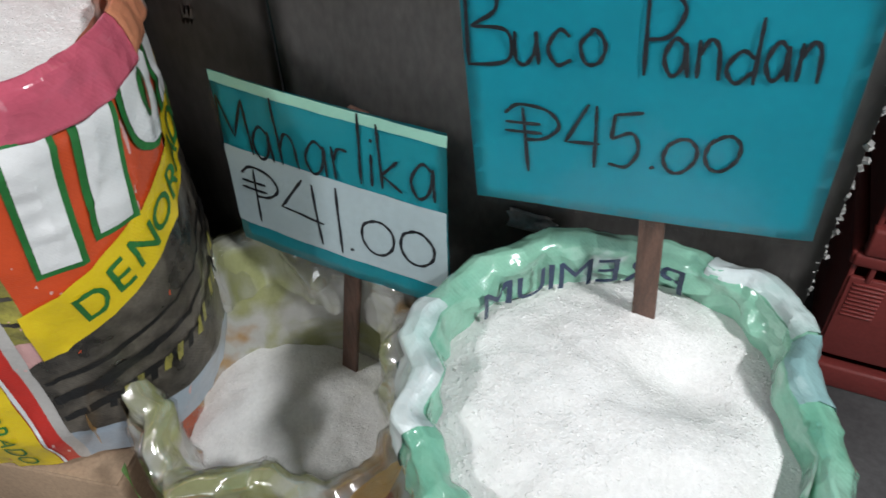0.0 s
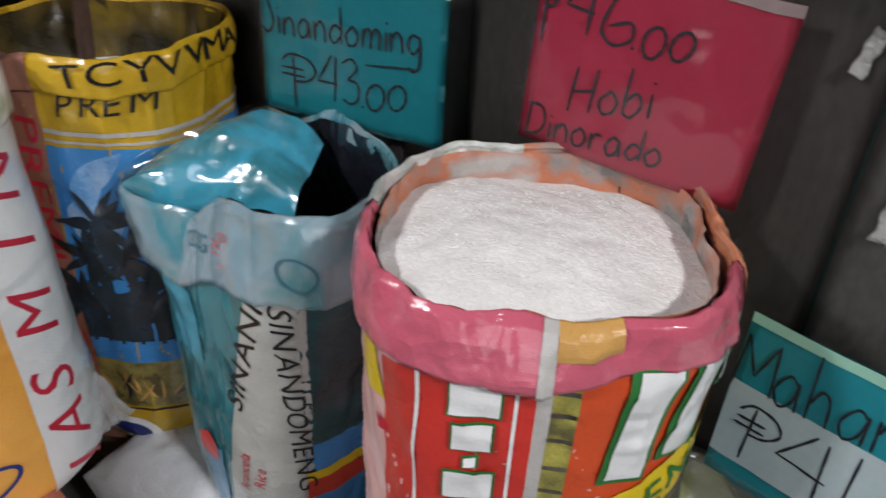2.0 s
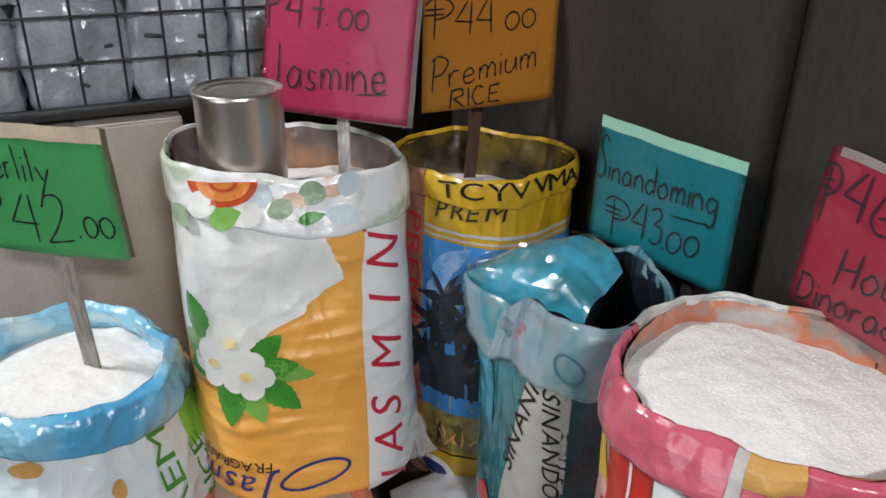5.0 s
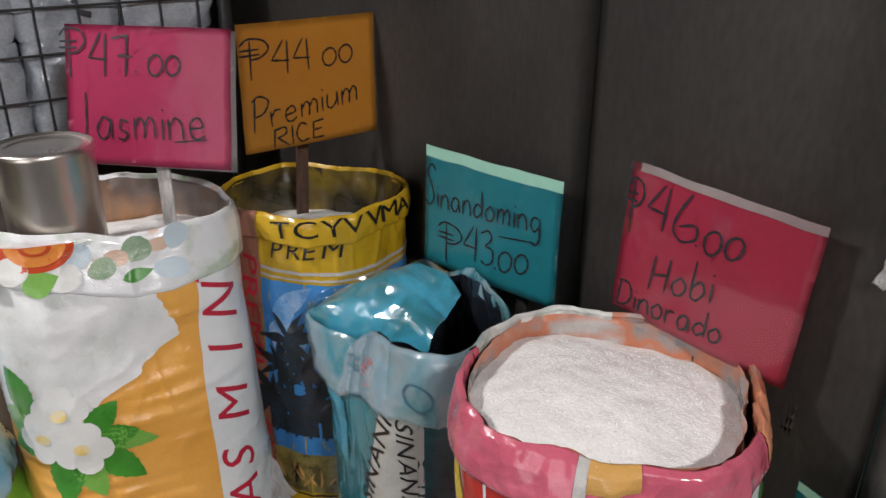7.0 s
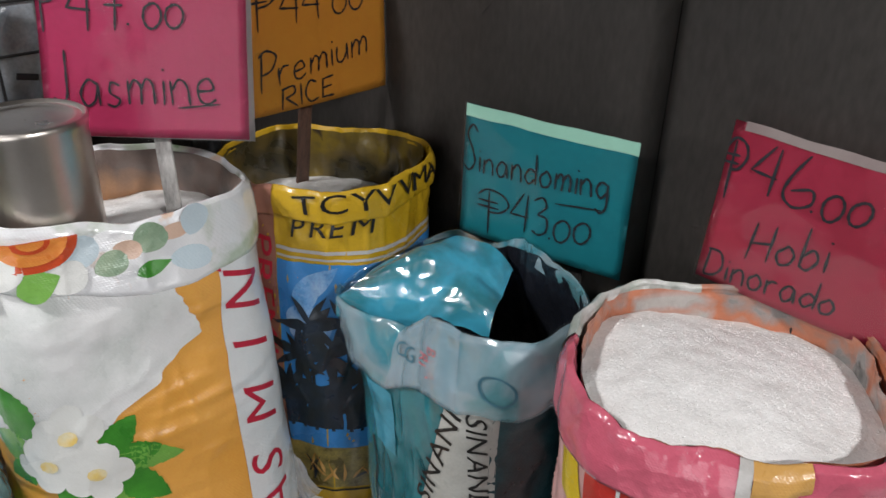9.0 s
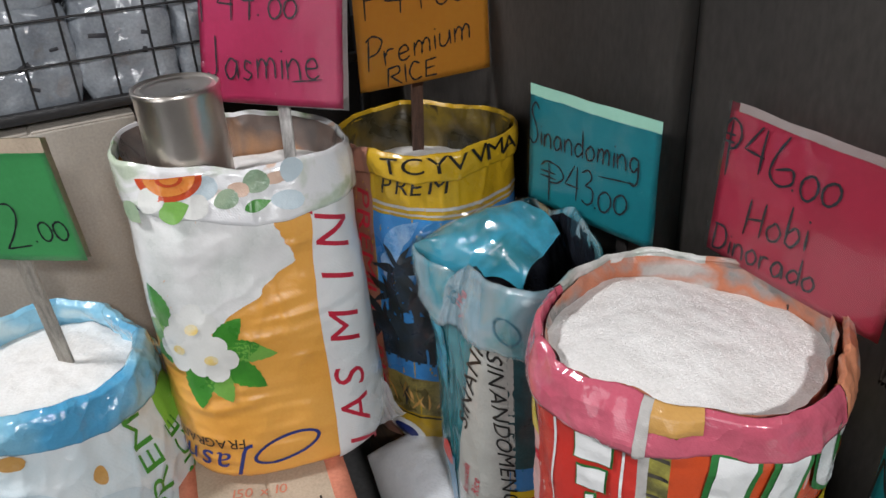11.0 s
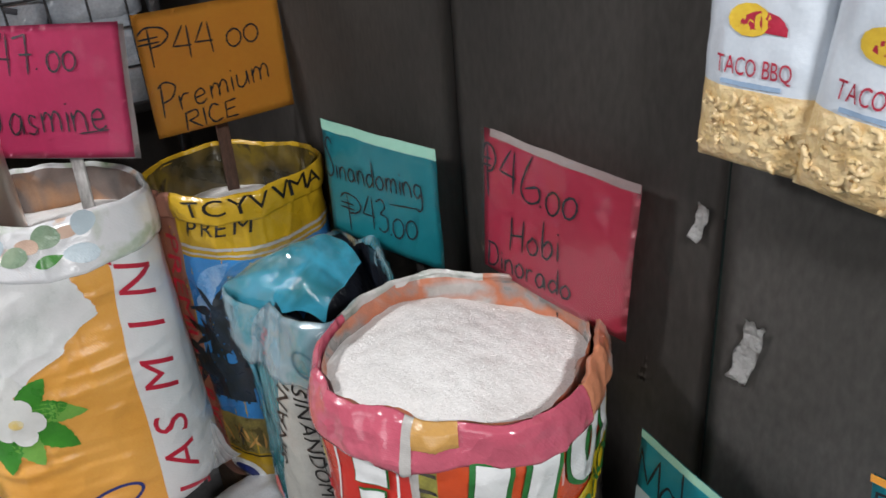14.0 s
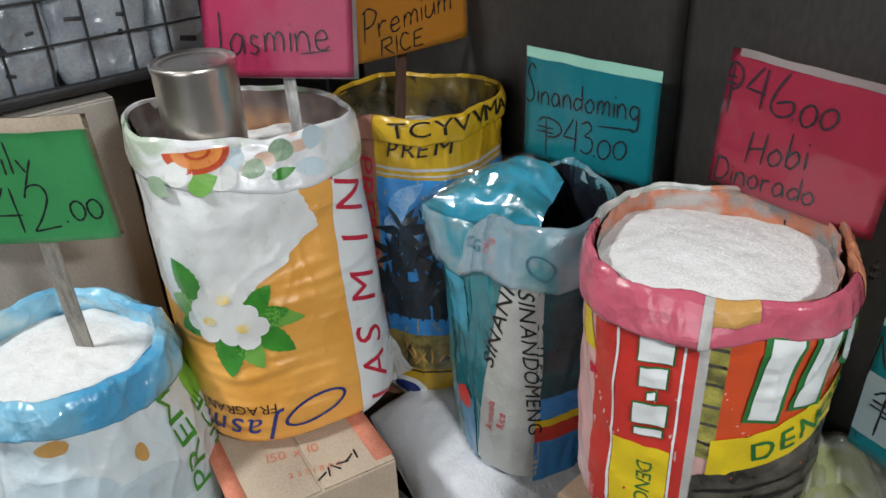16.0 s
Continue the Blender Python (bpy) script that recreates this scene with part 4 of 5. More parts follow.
for wide, tint, lift in ((0.042, GREEN_INK, 0.0042), (0.035, WHITE_INK, 0.0054), (0.012, GREEN_INK, 0.0066), (0.006, ORANGE_RED, 0.0078)):
    hobi.draw("logo_ring", slab_bm([(wide * math.cos(i * 0.2618), (wide + 0.010) * math.sin(i * 0.2618)) for i in range(24)]), 11, 0.726, tint, -8, lift)
hobi.band("yellow_corner", -124, -110, 0.66, 0.752, YELLOW_FILM, 0.0014, slant=-6)
hobi.draw("curl_mark", slab_bm([(0, 0), (0.014, 0.006), (0.010, 0.016), (-0.002, 0.020)]), -113, 0.62, RED_INK, 0, 0.0022)

# orange flowered sack
def smoke(s, t):
    z = 0.595 + 0.225 * t
    right = curve_at(((0.595, -50), (0.632, -33), (0.669, -12), (0.714, 10), (0.776, 3), (0.83, -4)), z)
    right += 2.2 * noise.noise(Vector((z * 90, 0, 3)))
    return (-112 + (right + 112) * s, z)


jas.patch("white_picture", smoke, SMOKE, 0.0012, 40, 60)
jas.patch("white_side_strip", lambda s, t: (curve_at(((0.33, 7), (0.567, 12), (0.80, 24)), 0.335 + 0.49 * t) + (62 - 12) * s, 0.335 + 0.49 * t), WHITE_INK, 0.0014, 16, 34)
for ch, z, d in (("J", 0.346, 19.5), ("A", 0.416, 18.5), ("S", 0.484, 20), ("M", 0.576, 24), ("I", 0.662, 28.5), ("N", 0.738, 32.5)):
    jas.words(ch, 0.086, d, z, RED_INK, rot=82, off=0.0026, shear=0.25, wide=0.98)
for d, z, turn, ln, wd, mat in ((-40, 0.590, 42, 0.066, 0.040, LEAF), (-38, 0.585, -12, 0.094, 0.038, LEAF_LIGHT), (-36, 0.578, 8, 0.060, 0.040, LEAF),
                                (-38, 0.568, -42, 0.088, 0.046, LEAF), (-44, 0.560, -66, 0.076, 0.044, LEAF_LIGHT), (-49, 0.570, -92, 0.092, 0.052, LEAF),
                                (-60, 0.622, 128, 0.082, 0.050, LEAF), (-62, 0.600, 165, 0.060, 0.046, LEAF_LIGHT), (-60, 0.580, -155, 0.056, 0.044, LEAF)):
    jas.draw("printed_leaf", leaf_bm(ln, wd), d, z, mat, turn, 0.0022)
for n, (d, z, k) in enumerate(((-48.5, 0.624, 0.96), (-56.0, 0.586, 1.0), (-41.5, 0.570, 1.0))):
    for m in range(5):
        jas.draw("printed_petal", blade_bm(0.043 * k, 0.037 * k, 0.2), d, z, PETAL, m * 72 + 18 + 25 * n, 0.0030 + 0.0004 * n + m * 0.00005)
    jas.draw("flower_centre", slab_bm([(0.011 * math.cos(i * 0.628), 0.009 * math.sin(i * 0.628)) for i in range(10)]), d, z, PETAL_HEART, 0, 0.0046 + 0.0002 * n)
jas.words("FRAGRANT", 0.025, -52, 0.414, BLACK_INK, rot=180, off=0.0024, length=0.150)
jas.words("Jasmine", 0.066, -62, 0.374, BLUE_INK, rot=180, off=0.0026, shear=0.3, length=0.250)
bm = grid_bm(lambda s, t: ((0.058 - 0.006 * t) * math.cos(6.2832 * s), (0.023 - 0.005 * t) * math.sin(6.2832 * s), 0), 36, 1, wrap=True)
jas.draw("swirl", bm, -15, 0.394, BLUE_INK, 14, 0.0026)
for d, z, mat, ln, wd, turn, point in ((-58, 0.806, LEAF_LIGHT, 0.044, 0.036, 20, 1.0), (-78, 0.824, PALE_LEAF, 0.044, 0.030, -40, 1.0), (-66, 0.812, PETAL, 0.040, 0.040, 60, 0.2),
                                       (-50, 0.812, PETAL, 0.046, 0.036, 10, 0.2), (-42, 0.826, CLOUD_PALE, 0.044, 0.034, 40, 0.2), (-30, 0.816, PALE_LEAF, 0.038, 0.028, 20, 0.2),
                                       (-10, 0.832, PALE_LEAF, 0.040, 0.034, 30, 0.2), (-20, 0.840, PALE_CORAL, 0.030, 0.022, -20, 0.2), (-12, 0.804, LEAF, 0.040, 0.018, 12, 1.0),
                                       (4, 0.812, CLOUD_PALE, 0.044, 0.030, -10, 0.2), (2, 0.840, PALE_CORAL, 0.034, 0.018, 10, 0.2), (16, 0.834, CLOUD_PALE, 0.040, 0.030, 60, 0.2)):
    jas.draw("cuff_motif", blade_bm(ln, wd, point), d, z, mat, turn, 0.0100 + 0.00004 * abs(d))
for wide, tint, lift in ((0.042, ORANGE_RED, 0.0125), (0.032, FRUIT, 0.0133), (0.016, ORANGE_RED, 0.0141), (0.011, FRUIT, 0.0149)):
    jas.draw("fruit_print", slab_bm([(wide * math.cos(i * 0.2094), -wide * 0.85 * math.sin(i * 0.2094)) for i in range(16)]), -52, jas.rim(-52) - 0.010, tint, 0, lift)
jas.draw("red_tick", slab_bm([(0, 0), (0.012, -0.012), (0.014, -0.004), (0.004, 0.004)]), 20, 0.786, RED_INK, 0, 0.0026)

CORNER_FILM = film("clear_corner_film", (0.66, 0.67, 0.68), second=(0.40, 0.42, 0.44), scale=20, rough=0.1, coat=1.0, crease=0.7, alpha=0.55)


def corner_point(s, t):
    near = jas.pt(34 + 10 * t, 0.335 + 0.085 * t, 0.001)
    tip = jas.pt(46, 0.338, 0.052)
    p = near.lerp(tip, s * (1 - 0.75 * t))
    return p + Vector((0.006, 0.0, 0.004)) * jas.fold(s * 320 + t * 200, 11, 9)


part("corner_film", grid_bm(corner_point, 22, 18), CORNER_FILM, jas.root, "clear crumpled film at the corner")

# yellow sack with the palm picture
pre.band("blue_picture", -70, 70, 0.385, 0.722, SKY_FILM)
pre.band("blue_line", -70, 70, 0.738, 0.744, GREY_FILM, 0.0016)
pre.band("blue_line", -70, 70, 0.727, 0.731, GREY_FILM, 0.0016)
for d, z, w, h, t in ((-60, 0.66, 0.05, 0.09, -20), (-62, 0.61, 0.045, 0.05, 10), (-48, 0.585, 0.03, 0.06, 0)):
    for n in range(3):
        pre.draw("cloud", blade_bm(h * (1 - 0.2 * n), w * (0.7 - 0.12 * n)), d + 4 * n, z - 0.02 * n, CLOUD, 60 + t + 25 * n, 0.0020 + 0.0002 * n)
rnd = random.Random(21)
for d, z in ((-50, 0.62), (-58, 0.56), (-24, 0.52), (-40, 0.57), (-30, 0.63), (-20, 0.60), (-66, 0.50), (-8, 0.62)):
    for n in range(9):
        pre.draw("palm_frond", blade_bm(rnd.uniform(0.04, 0.07), rnd.uniform(0.010, 0.018), curve=rnd.uniform(-0.25, 0.25)), d, z, PALM, n * 40 + rnd.uniform(-15, 15), 0.0026 + n * 0.0001)
    pre.band("palm_trunk", d - 1.0, d + 1.0, 0.42, z, PALM, 0.0026)
pre.patch("dark_grove", lambda s, t: (-70 + 140 * s, 0.425 + (0.095 + 0.05 * noise.noise(Vector((s * 9, 0, 1)))) * t), PALM, 0.0024, 44, 6)
pre.band("dry_field", -70, 70, 0.300, 0.385, FIELD, 0.0014)
for n in range(26):
    pre.draw("straw", blade_bm(rnd.uniform(0.03, 0.055), 0.005, curve=rnd.uniform(-0.4, 0.4)), rnd.uniform(-64, 20), rnd.uniform(0.305, 0.33), AMBER_FILM if n % 2 else PALM, 90 + rnd.uniform(-50, 50), 0.0026)
pre.band("black_line", -70, 70, 0.292, 0.296, BLACK_INK, 0.0016)
pre.draw("oval_mark", slab_bm([(0.045 * math.cos(i * 0.314), 0.030 * math.sin(i * 0.314)) for i in range(20)]), -57, 0.245, WHITE_INK, 0, 0.0020)
pre.draw("oval_centre", slab_bm([(0.030 * math.cos(i * 0.314), 0.019 * math.sin(i * 0.314)) for i in range(20)]), -57, 0.245, BLUE_INK, 0, 0.0030)
DUSTY = film("dusty_pink_film", (0.36, 0.16, 0.11), second=(0.26, 0.11, 0.08))
pre.band("pink_side_strip", -104, -70.5, 0.19, 0.80, DUSTY, 0.0014)
pre.cuff(DUSTY, 0.043, 0.006, "dusty pink seam part", deg0=-112, deg1=-69, name="print_patch", extra=0.0013, inner=0.010)
pre.words("PREMIUM RICE", 0.048, -79, 0.52, RED_INK, rot=-90, off=0.0024, wide=1.6)
pre.words("PREM", 0.042, -36, 0.783, BLACK_INK, rot=4, off=0.0045, shear=0.25, wide=1.1)
for body, d, size in (("TCY", -34, 0.042), ("V", -8, 0.040), ("V", 6, 0.042), ("M", 18, 0.042), ("A", 30, 0.042)):
    pre.words(body, size, d, pre.rim(d) - 0.013, BLACK_INK, rot=4, off=0.0105, wide=1.35)

# teal sack
sin_.patch("pale_strip", lambda s, t: ((-92 + 32 * t) + ((-36 - 1 * t) - (-92 + 32 * t)) * s, 0.225 + 0.445 * t), STRIP_GREY, 0.0016, 18, 30)
sin_.words("SINANDOMENG", 0.037, -43, 0.493, BLACK_INK, rot=-86, off=0.0030, length=0.304, shear=0.1)
sin_.words("SINANI", 0.037, -66, 0.556, BLACK_INK, rot=76, off=0.0030, length=0.176, shear=0.1)
sin_.words("Arancela", 0.022, -72, 0.362, RED_INK, rot=84, off=0.0030, length=0.072)
sin_.words("Rice", 0.022, -63, 0.362, RED_INK, rot=84, off=0.0030, length=0.036)
sin_.band("blue_field", -116, -93, 0.215, 0.36, film("sea_blue_film", (0.02, 0.20, 0.38)), 0.0016)
sin_.band("bright_patch", -122, -100, 0.50, 0.60, SIN_FLAP, 0.0016, slant=-6)
sin_.draw("red_mark", slab_bm([(0.022 * math.cos(i * 1.047 + 0.5), 0.028 * math.sin(i * 1.047 + 0.5)) for i in range(6)]), -107, 0.348, RED_FILM, 0, 0.0026)
sin_.band("black_line", -118, -116.5, 0.36, 0.50, BLACK_INK, 0.0024, slant=-8)
sin_.band("dark_field", -40, 12, 0.42, 0.66, film("deep_teal_field", (0.012, 0.075, 0.09), second=(0.006, 0.015, 0.02), scale=12, vary=0.2, coat=0.3, crease=0.2), 0.0016)
sin_.band("blue_field", -40, 12, 0.21, 0.42, SKY_FILM, 0.0016)
sin_.band("yellow_band", -40, 12, 0.355, 0.372, YELLOW_FILM, 0.0024)
sin_.band("red_band", -40, 12, 0.318, 0.355, RED_FILM, 0.0024)
for d, body in ((-92, "G"), (-100, "C")):
    sin_.words(body, 0.026, d, 0.680, FADED_BLUE, rot=20, off=0.015)
sin_.words("BVA", 0.020, -72, 0.690, FADED_RED, rot=-84, off=0.017)
sin_.words("RI", 0.020, -78, 0.690, FADED_RED, rot=-84, off=0.017)
bm = grid_bm(lambda s, t: ((0.020 - 0.003 * t) * math.cos(6.2832 * s), (0.020 - 0.003 * t) * math.sin(6.2832 * s), 0), 28, 1, wrap=True)
sin_.draw("ring_mark", bm, -40, 0.695, FADED_BLUE, 0, 0.015)

# white and blue sack
lily.band("green_corner", 52, 90, 0.42, 0.55, LIL_GREEN, 0.0014, slant=6)
lily.words("PREMI", 0.056, 35, 0.400, LEAF, rot=88, off=0.0026, length=0.205)
lily.words("RICE", 0.046, 55, 0.370, LEAF, rot=92, off=0.0026, length=0.130)
lily.draw("amber_mark", blade_bm(0.050, 0.026, 0.2), -34, 0.490, AMBER_FILM, 0, 0.0030)
lily.draw("amber_mark", blade_bm(0.022, 0.030, 0.2), 8, 0.430, AMBER_FILM, 0, 0.0030)
for d, z, ln in ((-50, 0.42, 0.16), (-20, 0.38, 0.18), (0, 0.34, 0.14)):
    lily.draw("pale_blue_petal", blade_bm(ln, 0.06, 0.2), d, z, CLOUD_PALE, -6, 0.0022)

# green and white sack
buco.words("PREMIUM", 0.048, 114, 0.540, FADED_NAVY, rot=0, off=-0.0275, wide=1.3)
bm = grid_bm(lambda s, t: ((0.014 - 0.007 * t) * math.cos(6.2832 * s), (0.012 - 0.006 * t) * math.sin(6.2832 * s), 0), 24, 2, wrap=True)
buco.draw("ring_mark", bm, 50, 0.540, TEAL_FILM, 0, 0.021)
for d, z in ((172, 0.530), (188, 0.515), (200, 0.528), (206, 0.512)):
    buco.draw("teal_mark", blade_bm(0.026, 0.016, 0.2), d, z, TEAL_FILM, 20 + d, 0.021)
for n in range(3):
    buco.words("P", 0.045, 205 + n * 9, 0.36 - n * 0.06, BLACK_INK, rot=-90, off=0.003)

# clear olive sack: printed scraps showing through
for d, z, ln, wd, mat in ((-128, 0.40, 0.06, 0.03, LEAF_LIGHT), (-108, 0.395, 0.05, 0.035, RED_FILM), (-52, 0.405, 0.07, 0.04, AMBER_FILM), (-72, 0.385, 0.05, 0.04, CORAL_FILM), (-150, 0.41, 0.05, 0.03, AMBER_FILM), (170, 0.42, 0.05, 0.03, AMBER_FILM)):
    mah.draw("printed_motif", blade_bm(ln, wd, 0.2), d, z, mat, 25, 0.034)


# ---- signs ----
def card_stuff(name, colour, second=None):
    return material(name, colour, rough=0.36, vary=0.05, scale=6, fine=120, bump=0.06, coat=0.35, second=second, bump_scale=9, crease=0.05)


TEAL = card_stuff("teal_card", (0.02, 0.45, 0.54), (0.02, 0.39, 0.48))
TEAL_DEEP = card_stuff("deep_teal_card", (0.015, 0.32, 0.38), (0.015, 0.27, 0.33))
BLUE = card_stuff("blue_card", (0.014, 0.50, 0.65), (0.012, 0.44, 0.58))
PINK = card_stuff("pink_card", (0.62, 0.05, 0.16), (0.55, 0.04, 0.13))
ROSE = card_stuff("rose_card", (0.60, 0.045, 0.10), (0.50, 0.04, 0.08))
AMBER = card_stuff("orange_card", (0.80, 0.36, 0.05), (0.73, 0.31, 0.045))
GREEN = card_stuff("green_card", (0.12, 0.62, 0.22), (0.10, 0.56, 0.19))
PALE = card_stuff("pale_green_tape", (0.30, 0.58, 0.46))
PAPER = card_stuff("white_paper", (0.42, 0.52, 0.55))

TORN_FILM = card_stuff("greyish_folded_film", (0.30, 0.25, 0.24), (0.20, 0.14, 0.14))
BOARD = card_stuff("white_board", (0.74, 0.73, 0.72))


def price_sign(label, tl, tr, bl, card, seed, lines, strips=(), stick=None, back=None):
    """lines: word, base line from x, y to x, y, height of a capital; strips: name, x0, x1, y0, y1, material; back: material, shift."""
    s = Sign(label, tl, tr, bl, card, seed=seed)
    for name, x0, x1, y0, y1, mat in strips:
        s.strip(name, x0, x1, y0, y1, mat, 0.0012, 0.002)
    for line in lines:
        s.inscribe(*line)
    if back:
        s.backing(*back)
    s.sleeve(card in (ROSE, TEAL_DEEP))
    if stick:
        top, foot, width, mat = stick
        s.stick(Vector(top) - s.nrm * 0.012, Vector(foot) - s.nrm * 0.012, width, mat)
    return s


price_sign("teal and white card reading Maharlika 41.00 in marker", (0.119, 0.943, 0.699), (0.373, 0.892, 0.698), (0.118, 0.931, 0.491), TEAL, 1,
           (("M", 0.000, 0.116, 0.041, 0.124, 0.068), ("aharlika", 0.043, 0.122, 0.247, 0.137, 0.072), ("\u20b1", 0.015, 0.036, 0.062, 0.036, 0.074),
            ("41", 0.068, 0.036, 0.138, 0.034, 0.080), (".", 0.149, 0.042, 0.152, 0.042, 0.060), ("00", 0.164, 0.047, 0.244, 0.050, 0.043)),
           (("paper_band", 0.001, 0.258, 0.028, 0.126, PAPER), ("tape_edge", 0.0, 0.259, 0.197, 0.2085, PALE)),
           ((0.272, 0.925, 0.680), (0.216, 0.915, 0.275), 0.021, STICK_BROWN))
price_sign("bright blue taped card reading Buco Pandan 45.00", (0.378, 0.874, 0.856), (0.648, 0.866, 0.872), (0.402, 0.886, 0.641), BLUE, 2,
           (("B", 0.004, 0.133, 0.036, 0.133, 0.066), ("uco", 0.040, 0.139, 0.106, 0.146, 0.056), ("P", 0.130, 0.140, 0.158, 0.140, 0.062), ("an", 0.146, 0.143, 0.182, 0.143, 0.056),
            ("d", 0.186, 0.142, 0.204, 0.142, 0.050), ("an", 0.210, 0.146, 0.242, 0.147, 0.056), ("\u20b1", 0.030, 0.038, 0.073, 0.038, 0.068), ("45", 0.077, 0.048, 0.134, 0.056, 0.058),
            (".", 0.143, 0.058, 0.146, 0.058, 0.060), ("00", 0.152, 0.055, 0.204, 0.066, 0.032)),
           (("tape_edge", 0.0, 0.270, 0.208, 0.216, AMBER),),
           ((0.545, 0.880, 0.72), (0.562, 0.878, 0.48), 0.021, STICK_BROWN))
price_sign("rose pink card reading 46.00 Hobi Dinorado", (-0.173, 0.957, 1.001), (0.070, 0.967, 0.985), (-0.172, 0.956, 0.800), ROSE, 3,
           (("\u20b1", 0.000, 0.107, 0.024, 0.107, 0.070), ("4", 0.030, 0.128, 0.060, 0.128, 0.060), ("6", 0.070, 0.124, 0.102, 0.128, 0.062), (".", 0.104, 0.128, 0.106, 0.128, 0.050),
            ("00", 0.115, 0.122, 0.161, 0.132, 0.028), ("Hobi", 0.053, 0.046, 0.138, 0.066, 0.050), ("Dinorado", 0.008, 0.006, 0.160, 0.020, 0.038)),
           (("folded_film", 0.012, 0.243, 0.192, 0.203, TORN_FILM),), ((-0.060, 0.974, 0.86), (-0.055, 0.962, 0.70), 0.014, DARK))
sin_sign = price_sign("teal card with pale taped edge reading Sinandoming 43.00", (-0.518, 0.921, 0.948), (-0.271, 0.966, 0.943), (-0.522, 0.917, 0.753), TEAL_DEEP, 4,
           (("S", 0.002, 0.098, 0.024, 0.098, 0.068), ("inandoming", 0.026, 0.099, 0.219, 0.108, 0.046), ("\u20b1", 0.030, 0.010, 0.080, 0.010, 0.066),
            ("43", 0.082, 0.026, 0.140, 0.032, 0.056), (".", 0.145, 0.030, 0.147, 0.030, 0.050), ("00", 0.152, 0.028, 0.203, 0.040, 0.031)),
           (("tape_edge", 0.0, 0.251, 0.177, 0.195, PALE),), ((-0.345, 0.962, 0.82), (-0.345, 0.950, 0.50), 0.018, DARK))
sin_sign.stroke(0.150, 0.086, 0.214, 0.093)
price_sign("orange card reading 44.00 Premium Rice", (-0.765, 0.737, 1.115), (-0.758, 0.997, 1.114), (-0.766, 0.737, 0.907), AMBER, 5,
           (("\u20b1", 0.000, 0.121, 0.050, 0.121, 0.066), ("44", 0.056, 0.126, 0.128, 0.126, 0.054), ("00", 0.152, 0.128, 0.212, 0.131, 0.029),
            ("P", 0.014, 0.034, 0.044, 0.038, 0.054), ("remium", 0.048, 0.040, 0.217, 0.063, 0.050), ("RICE", 0.051, 0.003, 0.147, 0.010, 0.031)),
           (), ((-0.772, 0.860, 1.0), (-0.836, 0.880, 0.72), 0.024, STICK_BROWN))
jas_sign = price_sign("magenta pink card reading 47.00 Jasmine on pale stick", (-0.893, 0.520, 1.121), (-0.700, 0.694, 1.118), (-0.860, 0.491, 0.920), PINK, 6,
           (("\u20b1", -0.008, 0.126, 0.034, 0.126, 0.074), ("47", 0.038, 0.132, 0.110, 0.132, 0.062), (".", 0.114, 0.139, 0.116, 0.139, 0.050), ("00", 0.134, 0.136, 0.183, 0.138, 0.029),
            ("J", 0.012, 0.040, 0.033, 0.040, 0.066), ("asmine", 0.048, 0.039, 0.220, 0.045, 0.060)),
           (), ((-0.778, 0.598, 0.965), (-0.735, 0.580, 0.76), 0.021, STICK_PALE), (BOARD, 0.005, -0.001))
jas_sign.stroke(0.172, 0.040, 0.224, 0.046)
price_sign("bright green card with cardboard back reading Waterlily 42.00", (-0.815, 0.073, 0.960), (-0.674, 0.248, 0.961), (-0.836, 0.069, 0.765), GREEN, 7,
           (("Water", -0.002, 0.116, 0.078, 0.116, 0.052), ("lily", 0.086, 0.116, 0.136, 0.114, 0.050), ("\u20b1", 0.006, 0.016, 0.050, 0.016, 0.084), ("42", 0.056, 0.018, 0.148, 0.022, 0.076),
            (".", 0.157, 0.031, 0.159, 0.031, 0.050), ("00", 0.168, 0.034, 0.212, 0.035, 0.033)),
           (("cardboard_edge", 0.0, 0.225, 0.177, 0.199, CARTON),), ((-0.758, 0.150, 0.84), (-0.803, 0.166, 0.50), 0.027, STICK_BEIGE), (CARTON, 0.003, 0.000))

# ---- round the sacks ----
# steel scoop can turned over in the jasmine rice
can = thing("scoop_can", "polished steel can standing upside down in rice", "can", (-0.765, 0.435, 0.82))
prof = [(0.0645, 0.82), (0.0645, 0.86), (0.065, 0.965), (0.067, 0.972), (0.067, 0.979), (0.064, 0.981), (0.062, 0.976), (0.03, 0.975), (0.001, 0.975)]
bm = grid_bm(lambda a, t: (lambda r, z: (-0.765 + r * math.cos(6.2832 * a), 0.435 + r * math.sin(6.2832 * a), z))(*prof[min(8, int(round(t * 8)))]), 64, 8, wrap=True)
part("can_body", bm, STEEL, can)
bm = grid_bm(lambda a, t: (-0.765 + (0.0605 - 0.012 * t) * math.cos(6.2832 * a), 0.435 + (0.0605 - 0.012 * t) * math.sin(6.2832 * a), 0.9765 + 0.002 * math.sin(math.pi * t)), 64, 4, wrap=True)
part("base_ridge", bm, STEEL, can)

# carton the orange sack stands on
def carton(x, y, z, sx, sy, sz, turn, mat, label, print_mat=None):
    ob = thing("carton", label, "carton", (x, y, z))
    m = pose(x, y, z + sz / 2, 0, 0, turn)
    part("box_body", box_bm(m, sx, sy, sz, 0.004), mat, ob)
    top = m @ pose(0, 0, sz / 2)
    part("lid_flap", box_bm(top @ pose(0, sy / 4 + 0.001, 0.0015), sx - 0.006, sy / 2 - 0.004, 0.003, 0.001), mat, ob)
    part("lid_flap", box_bm(top @ pose(0, -sy / 4 - 0.001, 0.0015), sx - 0.006, sy / 2 - 0.004, 0.003, 0.001), mat, ob)
    return ob, top


